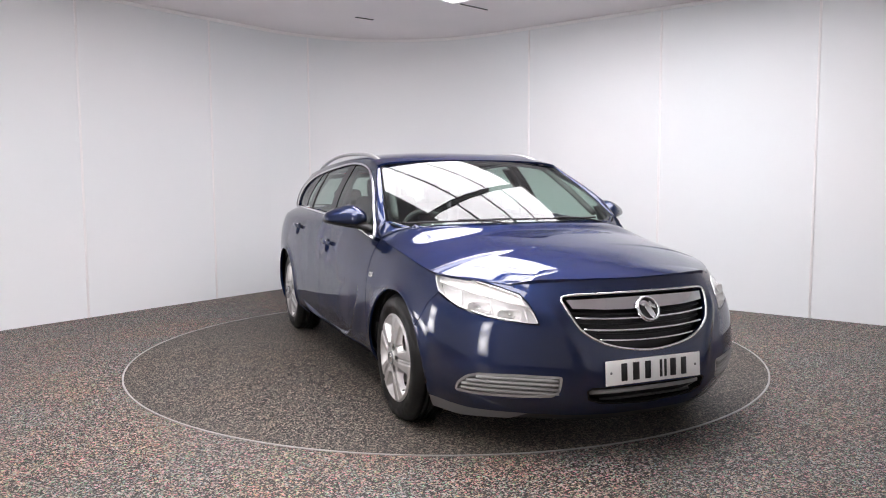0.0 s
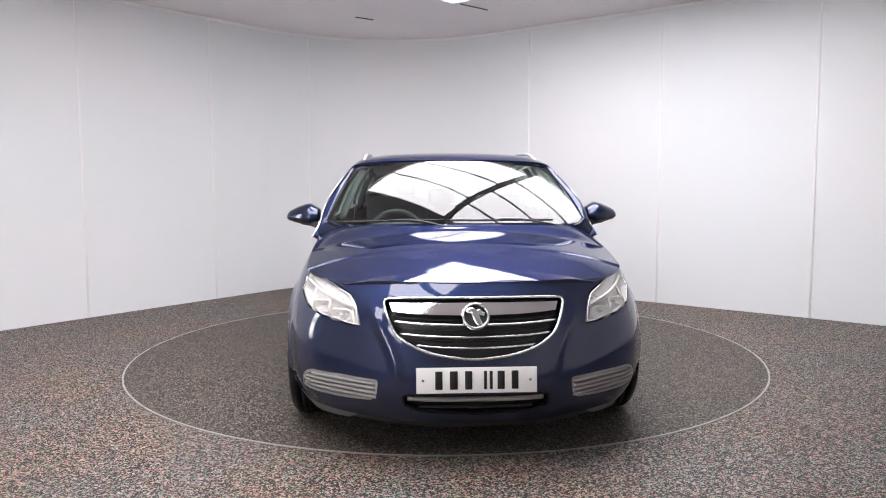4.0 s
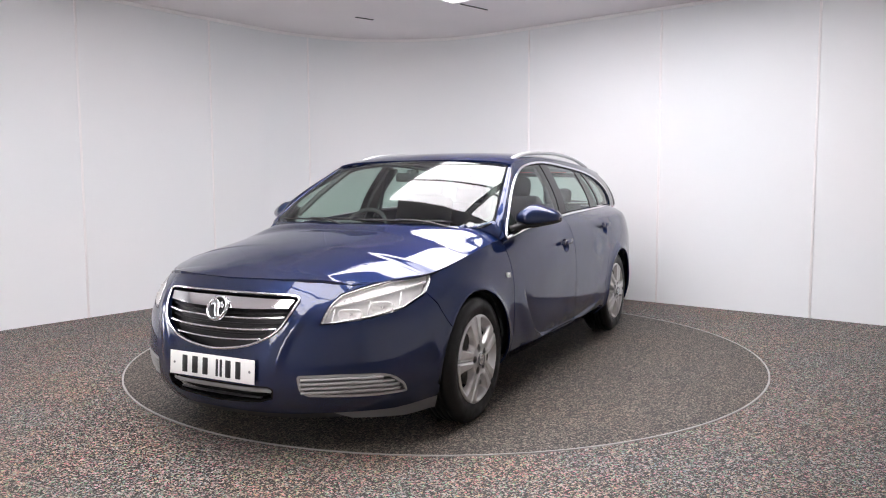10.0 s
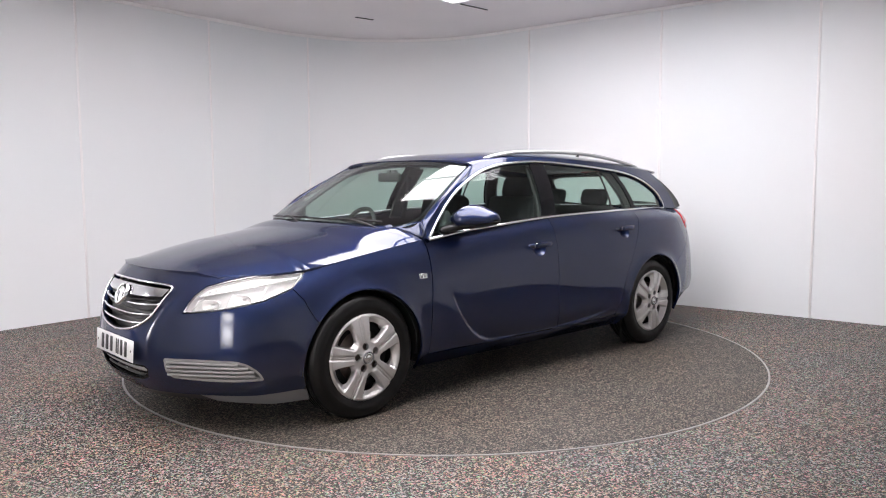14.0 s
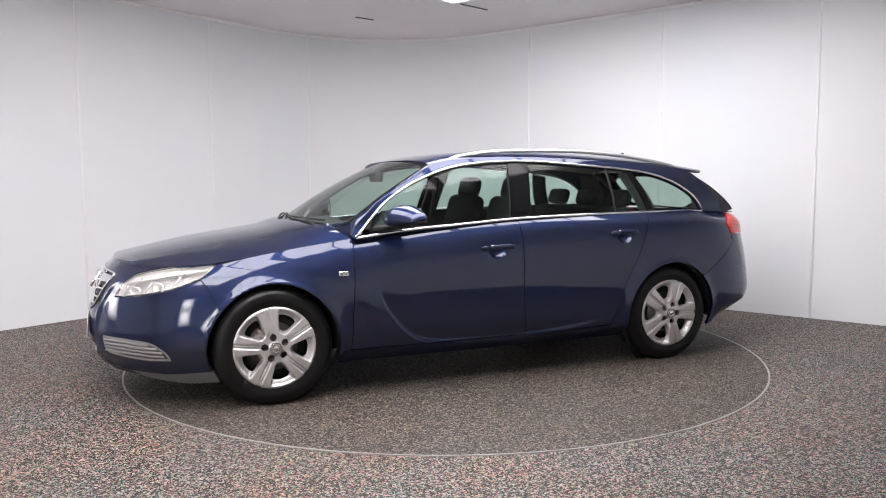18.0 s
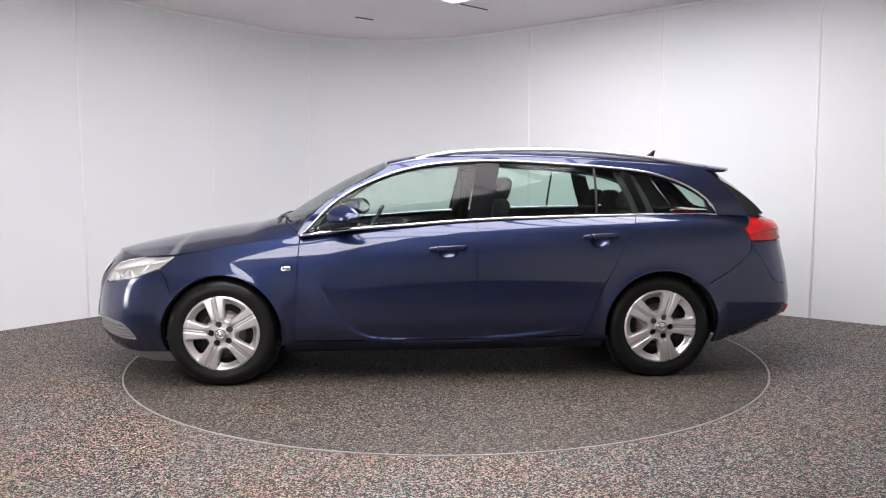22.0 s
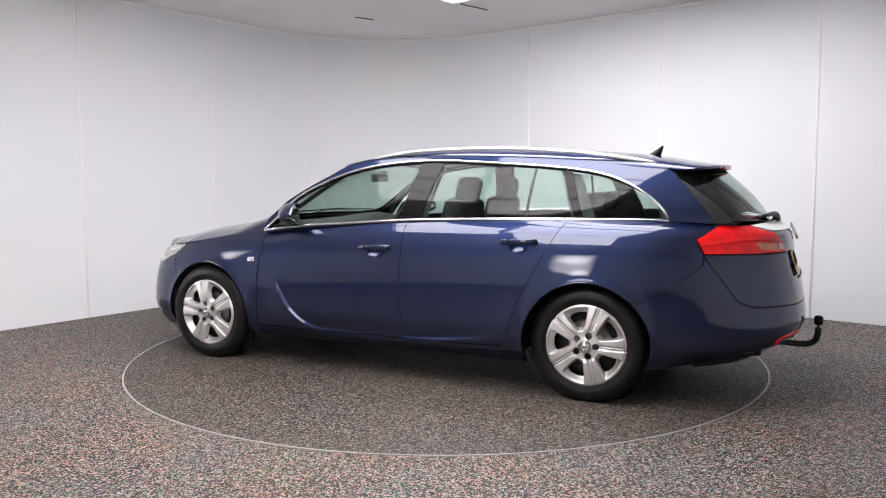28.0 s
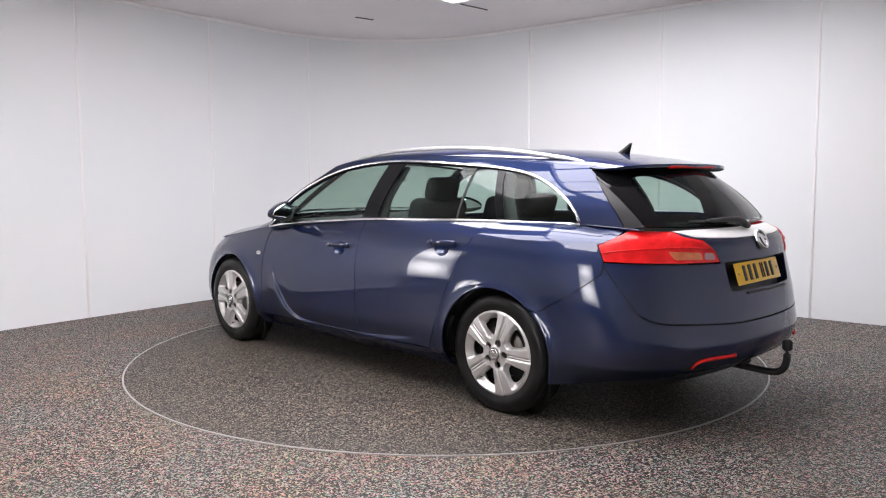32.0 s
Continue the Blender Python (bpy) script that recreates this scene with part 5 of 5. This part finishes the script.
# ---- number plates: plain bars stand for the characters ----
def number_plate(fn, z, lift, material, name, parent, wide=0.52, high=0.111, tall=0.079, label="", way=None, aside=0.0):
    p, n = on(fn, 0.0001, z, lift)
    p.y = aside
    m = facing(p, way or Vector((n.x, 0, n.z)))
    bm = bmesh.new()
    box(bm, -wide / 2, wide / 2, 0, 0.004, -high / 2, high / 2, 0.0015, m=m)
    plate = part(name, bm, material, parent, label)
    widths = (0.047, 0.05, 0.013, 0.013, 0, 0.05, 0.055, 0.05)
    total = sum(w if w else 0.018 for w in widths) + 0.0115 * 7
    x = -total / 2
    for w in widths:
        if w:
            bm = bmesh.new()
            thin = 0.19 * w if w > 0.02 else 0.0
            box(bm, x + thin, x + w - thin, 0.004, 0.0048, -tall / 2, tall / 2, 0.002, m=m, segments=1)
            part("plate_bar", bm, INK, plate)
        x += (w if w else 0.018) + 0.0115
    for sx in (-1, 1):
        part("screw_cap", placed(turned([(0, 0.007), (0.0045, 0.0065), (0.006, 0.004)], 12), m @ Matrix.Translation((sx * wide * 0.445, 0, 0))), GREYP, plate)
    return plate


number_plate(front, 0.399, 0.004, PLATE_W, "front_plate", car, label="white number plate with plain black bars")
number_plate(rear, 0.788, -0.016, PLATE_Y, "rear_plate", tailgate, label="yellow number plate with plain black bars", way=Vector((-0.94, 0, 0.30)), aside=0.06)

# ---- tail lamps ----
for fn, s in ((body, 1), (right_side(body), -1)):
    lamp = skin("tail_lamp", fn, [inset(TAILLAMP, 0.003)], RED, tailgate, step=0.03, rim=0.03, lift=0.004, label="red tail lamp with an amber segment")
    skin("amber_segment", fn, [rounded([(-2.282, 0.911), (-2.45, 0.902), (-2.458, 0.868), (-2.313, 0.871)], 0.012)], AMBER, lamp, step=0.03, rim=0.004, lift=0.0065)
    skin("reverse_segment", fn, [rounded([(-2.47, 0.901), (-2.522, 0.897), (-2.532, 0.866), (-2.466, 0.868)], 0.012)], LENSW, lamp, step=0.03, rim=0.004, lift=0.0065)
    rib = [on(fn, p, z, 0.006)[0] for p, z in ((-1.962, 0.90), (-2.10, 0.915), (-2.26, 0.926), (-2.4, 0.925), (-2.51, 0.918))]
    part("lamp_rib", sweep(curve_points(rib, 16), 0.004, 6), RED, lamp)
    # reflector strip in the bumper
    strip = [on(fn, p, z, 0.003)[0] for p, z in ((-2.38, 0.352), (-2.379, 0.373), (-2.40, 0.390), (-2.47, 0.399), (-2.60, 0.400))]
    part("bumper_reflector", sweep(curve_points(strip, 20), 0.010, 8, 0.6, up=(-1, 0, 0)), RED, car, "red reflector strip")

# ---- rear window, spoiler ----
outer_bl = rounded([(-1.0, 0.0), (1.0, 0.0), (1.0, 1.04), (-1.0, 1.04)], 0.03)
inner_bl = rounded([(-0.86, 0.03), (0.86, 0.03), (0.8, 0.93), (-0.8, 0.93)], 0.2, 6)
surround = skin("window_surround", backlight, [outer_bl, inner_bl], GLOSS, tailgate, step=0.06, rim=0.012, out=(-1.5, 0, 0.9), label="gloss black rear window surround")
wrap = [(x - 0.004, z) for x, z in PILLAR_EDGE] + [(backlight_edge(v)[0], backlight_edge(v)[2]) for v in (0.0, 0.2, 0.4, 0.6, 0.8, 0.97)]
both("side_surround", cabin, [wrap], BLACK, surround, step=0.04, rim=0.01, lift=-0.002)
rw = skin("rear_window", backlight, [inset(inner_bl, -0.02)], GLASS_DARK, tailgate, step=0.08, rim=0.0, lift=-0.003, out=(-1.5, 0, 0.9))
rw.visible_shadow = False


def wing_top(v, x):
    return roof(x, v)


sp = [(-1.762, 0.0), (-1.735, 0.6), (-1.705, 0.95), (-1.69, 1.0)]
sq = [(-1.735, 1.0), (-1.775, 0.965), (-1.83, 0.86), (-1.89, 0.66), (-1.94, 0.4), (-1.972, 0.0)]
hs2 = [(v, x) for x, v in sp + sq]
sp_loop = hs2 + [(-v, x) for v, x in reversed(hs2[1:-1])]
spoiler = skin("spoiler", wing_top, [sp_loop], PAINT, tailgate, step=0.04, rim=0.015)
skin("spoiler_underside", wing_top, [inset(sp_loop, 0.006)], BLACK, spoiler, step=0.06, rim=0.0, lift=-0.0135)
stop = [Vector(roof(-1.955 + 0.06 * (y / 0.22) ** 2 * 0.4, y / 0.62)) + Vector((0.0, 0, -0.018)) for y in np.linspace(-0.17, 0.17, 11)]
part("brake_light", sweep(stop, 0.011, 8, 0.8), RED, spoiler, "red high-level brake light")

# handle lip and emblem on the tailgate, and the ledge with its painted-in reflection
strip = [on(rear, s, 0.690, 0.002)[0] for s in np.linspace(-0.235, 0.235, 21)]
part("gate_handle", sweep(strip, 0.007, 8, 0.5, up=(-1, 0, 0)), BLACK, tailgate, "black handle slot lip")
emblem(rear, 0.940, 0.056, tailgate, 0.004)

# pale sheet over the ledge: stands in for the ceiling light mirrored there
ledge = [(0.0, 0.962), (0.25, 0.963), (0.42, 0.968), (0.50, 0.976), (0.56, 1.0), (0.42, 1.003), (0.2, 1.003), (0.0, 1.003)]
skin("ledge_reflection", rear, [ledge + [(-s, z) for s, z in reversed(ledge[1:-1])]], LAMPIN, tailgate, step=0.03, rim=0.006, lift=0.003, label="pale strip under the rear window, painted in for a light box's reflection")

# ---- wipers ----
def front_wiper(y0, y1, name="wiper"):
    arm = curve_points([Vector(screen(y0, -0.02)) + Vector((0.03, 0, 0.008)), Vector(screen((y0 + y1) / 2, 0.02)) + Vector((0.02, 0, 0.026)), Vector(screen(y1, 0.05)) + Vector((0.012, 0, 0.018))], 12)
    a = part(name, sweep(arm, 0.009, 8, 0.7), BLACK, car, "black wiper")
    blade_pts = [Vector(screen(y1 + (k - 0.5) * 0.8, 0.046 + 0.008 * k)) + Vector((0.008, 0, 0.012)) for k in np.linspace(0, 1, 12)]
    part("wiper_blade", sweep(blade_pts, 0.006, 6), BLACK, a)


front_wiper(0.78, 0.32)
front_wiper(-0.06, -0.5)
cowl = [[Vector(bonnet(x0, v)) + Vector((0, 0, -0.012)) for v in np.linspace(-0.80, 0.80, 25)] for x0 in (1.22, 1.19)]
low_edge = [Vector(screen(1.03 * v, 0.015)) + Vector((0.004, 0, -0.006)) for v in np.linspace(-0.80, 0.80, 25)]
rows = [[Vector((min(q.x + 0.03, w.x + 0.09), q.y, q.z - 0.005)) for q, w in zip(cowl[0], low_edge)], low_edge]
part("cowl", thicken(loft(rows), 0.01), BLACK, car, "black plastic cowl")
arm = curve_points([Vector(backlight(-0.05, -0.02)) + Vector((-0.03, 0, 0.005)), Vector(backlight(0.1, 0.08)) + Vector((-0.04, 0, 0.01)), Vector(backlight(0.45, 0.10)) + Vector((-0.025, 0, 0.0))], 14)
rwip = part("rear_wiper", sweep(arm, 0.019, 10, 0.8, taper=lambda t: 1.3 - 0.7 * t), BLACK, tailgate, "black rear wiper")
part("wiper_blade", sweep([Vector(backlight(u, 0.10 - 0.02 * u)) + Vector((-0.012, 0, 0)) for u in np.linspace(0.1, 0.62, 10)], 0.006, 6), BLACK, rwip)

# ---- tow bar ----
hook = curve_points([(-2.1, 0.0155, 0.27), (-2.28, 0.0155, 0.262), (-2.42, 0.0155, 0.258), (-2.475, 0.0155, 0.285), (-2.49, 0.0155, 0.34), (-2.49, 0.0155, 0.385)], 22)
tow = part("tow_bar", sweep(hook, 0.019, 12), BLACK, car, "black swan-neck tow bar")
part("ball_cap", placed(turned([(0.0, 0.035), (0.018, 0.033), (0.025, 0.024), (0.025, -0.012), (0.018, -0.020), (0.0, -0.020)], 24), Matrix.Translation((-2.49, 0.0155, 0.402)) @ Matrix.Rotation(radians(90), 4, "X")), DARK, tow)
bm = bmesh.new()
box(bm, -2.28, -2.12, -0.06, 0.08, 0.268, 0.315, 0.012)
part("tow_bracket", bm, DARK, tow)


# ---- inside the car ----
def cushion(bm, x0, x1, y0, y1, z0, z1, bevel, m=None):
    box(bm, x0, x1, y0, y1, z0, z1, bevel, m, 4)


def seat(y, x=0.05):
    bm = bmesh.new()
    cushion(bm, x - 0.25, x + 0.27, y - 0.25, y + 0.25, 0.42, 0.56, 0.05)
    s = part("seat", bm, CLOTH, car, "dark cloth seat")
    bm = bmesh.new()
    lean = Matrix.Translation((x - 0.22, y, 0.54)) @ Matrix.Rotation(radians(-16), 4, "Y")
    cushion(bm, -0.07, 0.06, -0.235, 0.235, -0.02, 0.62, 0.055, lean)
    part("backrest", bm, CLOTH, s)
    bm = bmesh.new()
    cushion(bm, -0.055, 0.045, -0.135, 0.135, 0.60, 0.765, 0.05, lean)
    h = part("headrest", bm, CLOTH, s)
    for k in (-1, 1):
        a, b = lean @ Vector((0, k * 0.05, 0.56)), lean @ Vector((0, k * 0.05, 0.64))
        part("post", sweep([a, b], 0.006, 8), CHROME, h)


seat(0.37)
seat(-0.37)
bm = bmesh.new()
cushion(bm, -1.02, -0.56, -0.66, 0.66, 0.42, 0.56, 0.05)
bench = part("rear_bench", bm, CLOTH, car, "dark cloth rear bench")
lean = Matrix.Translation((-1.0, 0, 0.52)) @ Matrix.Rotation(radians(-20), 4, "Y")
bm = bmesh.new()
cushion(bm, -0.07, 0.06, -0.66, 0.66, 0, 0.56, 0.05, lean)
part("backrest", bm, CLOTH, bench)
for y in (-0.42, 0.0, 0.42):
    bm = bmesh.new()
    cushion(bm, -0.045, 0.04, y - 0.12, y + 0.12, 0.57, 0.70, 0.04, lean)
    part("headrest", bm, CLOTH, bench)

# dashboard, wheel, mirror
rows = []
for v in np.linspace(-1, 1, 21):
    y = 0.70 * v
    hump = 0.035 * math.exp(-((y + 0.37) / 0.19) ** 2)
    rows.append([(1.10 - 0.13 * v * v, y, 0.955), (0.95 - 0.09 * v * v, y, 0.972 + hump * 0.4), (0.80, y, 0.965 + hump), (0.70, y, 0.935 + hump), (0.66, y, 0.86), (0.70, y, 0.6)])
part("dashboard", thicken(loft(rows), 0.012), TRIM, car, "dark grey dashboard")
bm = bmesh.new()
cushion(bm, 0.0, 0.7, -0.10, 0.10, 0.40, 0.60, 0.03)
part("centre_console", bm, TRIM, car)
wheel_m = Matrix.Translation((0.545, -0.37, 0.895)) @ Matrix.Rotation(radians(-27), 4, "Y") @ Matrix.Rotation(radians(90), 4, "Z")
ring = [wheel_m @ Vector((0.176 * math.cos(a), 0, 0.176 * math.sin(a))) for a in (k * math.tau / 40 for k in range(40))]
sw = part("steering_wheel", sweep(ring, 0.0155, 10, closed=True, up=(1, 0, 0.4)), TRIM, car, "dark three-spoke steering wheel")
part("hub", placed(turned([(0.0, 0.03), (0.05, 0.028), (0.07, 0.012), (0.072, -0.03)], 24), wheel_m), TRIM, sw)
for a in (0, 180, 270):
    e = wheel_m @ Vector((0.18 * math.cos(radians(a)), 0, 0.18 * math.sin(radians(a))))
    part("spoke", sweep([wheel_m @ Vector((0, 0, 0)), e], 0.018, 8, 0.5), SATIN, sw)
bm = bmesh.new()
cushion(bm, 0.52, 0.55, -0.115, 0.115, 1.245, 1.305, 0.014)
rear_view = part("interior_mirror", bm, TRIM, car)
part("stalk", sweep([(0.54, 0, 1.285), (0.535, 0, 1.325)], 0.010, 8), TRIM, rear_view)
bm = bmesh.new()
cushion(bm, 0.49, 0.53, -0.04, 0.04, 1.29, 1.325, 0.012)
part("sensor_pod", bm, TRIM, rear_view)

# headlining, pillars, door cards
skin("headlining", lambda v, x: roof(x, v), [[(-0.93, 0.36), (0.93, 0.36), (0.93, -1.66), (-0.93, -1.66)]], HEADLINER, car, step=0.12, rim=0.0, lift=-0.035)
card = [(x, float(np.interp(-x, [-q[0] for q in reversed(DLO_LOW)], [q[1] for q in reversed(DLO_LOW)])) - 0.005) for x in np.linspace(-1.62, 0.92, 14)] + [(0.95, 0.42), (-0.8, 0.42), (-1.0, 0.72), (-1.62, 0.72)]
for f in (cabin, right_side(cabin)):
    skin("door_card", f, [card], TRIM, car, step=0.12, rim=0.0, lift=-0.05)
post_b = [(-0.17, 1.37), (-0.10, 0.98), (-0.235, 0.98), (-0.30, 1.37)]
post_c = [(-1.07, 1.335), (-1.19, 1.0), (-1.33, 1.0), (-1.20, 1.31)]
post_d = [(-1.56, 1.30), (-1.645, 1.14), (-1.68, 1.02), (-1.95, 1.02), (-1.72, 1.30)]
for f in (cabin, right_side(cabin)):
    for loop in (post_b, post_c):
        skin("pillar_trim", f, [loop], TRIM, car, step=0.1, rim=0.02, lift=-0.045)
    skin("pillar_trim", f, [post_d], TRIM, car, step=0.1, rim=0.0, lift=-0.03)
for s in (1, -1):
    pts = [Vector((0.85, s * 0.70, 1.03)), Vector((0.66, s * 0.655, 1.165)), Vector((0.45, s * 0.595, 1.30)), Vector((0.36, s * 0.57, 1.345))]
    part("pillar_trim", sweep(curve_points(pts, 12), 0.026, 8, 0.6), TRIM, car)
    belt = curve_points([(-0.20, s * 0.66, 1.28), (-0.19, s * 0.685, 1.12), (-0.16, s * 0.70, 0.95)], 8)
    part("seat_belt", sweep(belt, 0.022, 6, 0.15, up=(0, 1, 0)), TRIM, car)
# load bay
for f in (body, right_side(body)):
    skin("bay_side", f, [[(-2.4, 0.6), (-1.5, 0.6), (-1.5, 1.015), (-2.1, 1.012), (-2.4, 1.002)]], TRIM, car, step=0.1, rim=0.0, lift=-0.036)
bm = bmesh.new()
box(bm, -2.1, -1.1, -0.60, 0.60, 0.55, 0.60, 0.01)
part("load_floor", bm, TRIM, car)
bm = bmesh.new()
box(bm, -2.0, -1.25, -0.62, 0.62, 0.955, 0.975, 0.008)
part("load_cover", bm, TRIM, car, "dark roller load cover")


def motions():
    """Turntable and car go round together, clockwise from above."""
    turns = [(0, -67.91), (2, -77.9), (4, -87.88), (6, -97.95), (8, -107.92), (10, -117.91), (12, -127.9), (14, -137.71), (16, -147.53), (18, -157.31), (20, -167.02),
             (22, -176.63), (24, -186.17), (26, -195.85), (28, -205.59), (30, -215.35), (32, -225.15)]
    a, h = zip(*turns)
    heading = knots(a, h)
    times = [k * 0.5 for k in range(65)]
    walk(turntable, [(t, pose(0, 0, 0, 0, 0, heading(t))) for t in times])
    walk(car, [(t, pose(0, 0, 0, 0, 0, heading(t)) @ pose(0, 0.022, 0, 0, 0, 0.54)) for t in times])


motions()
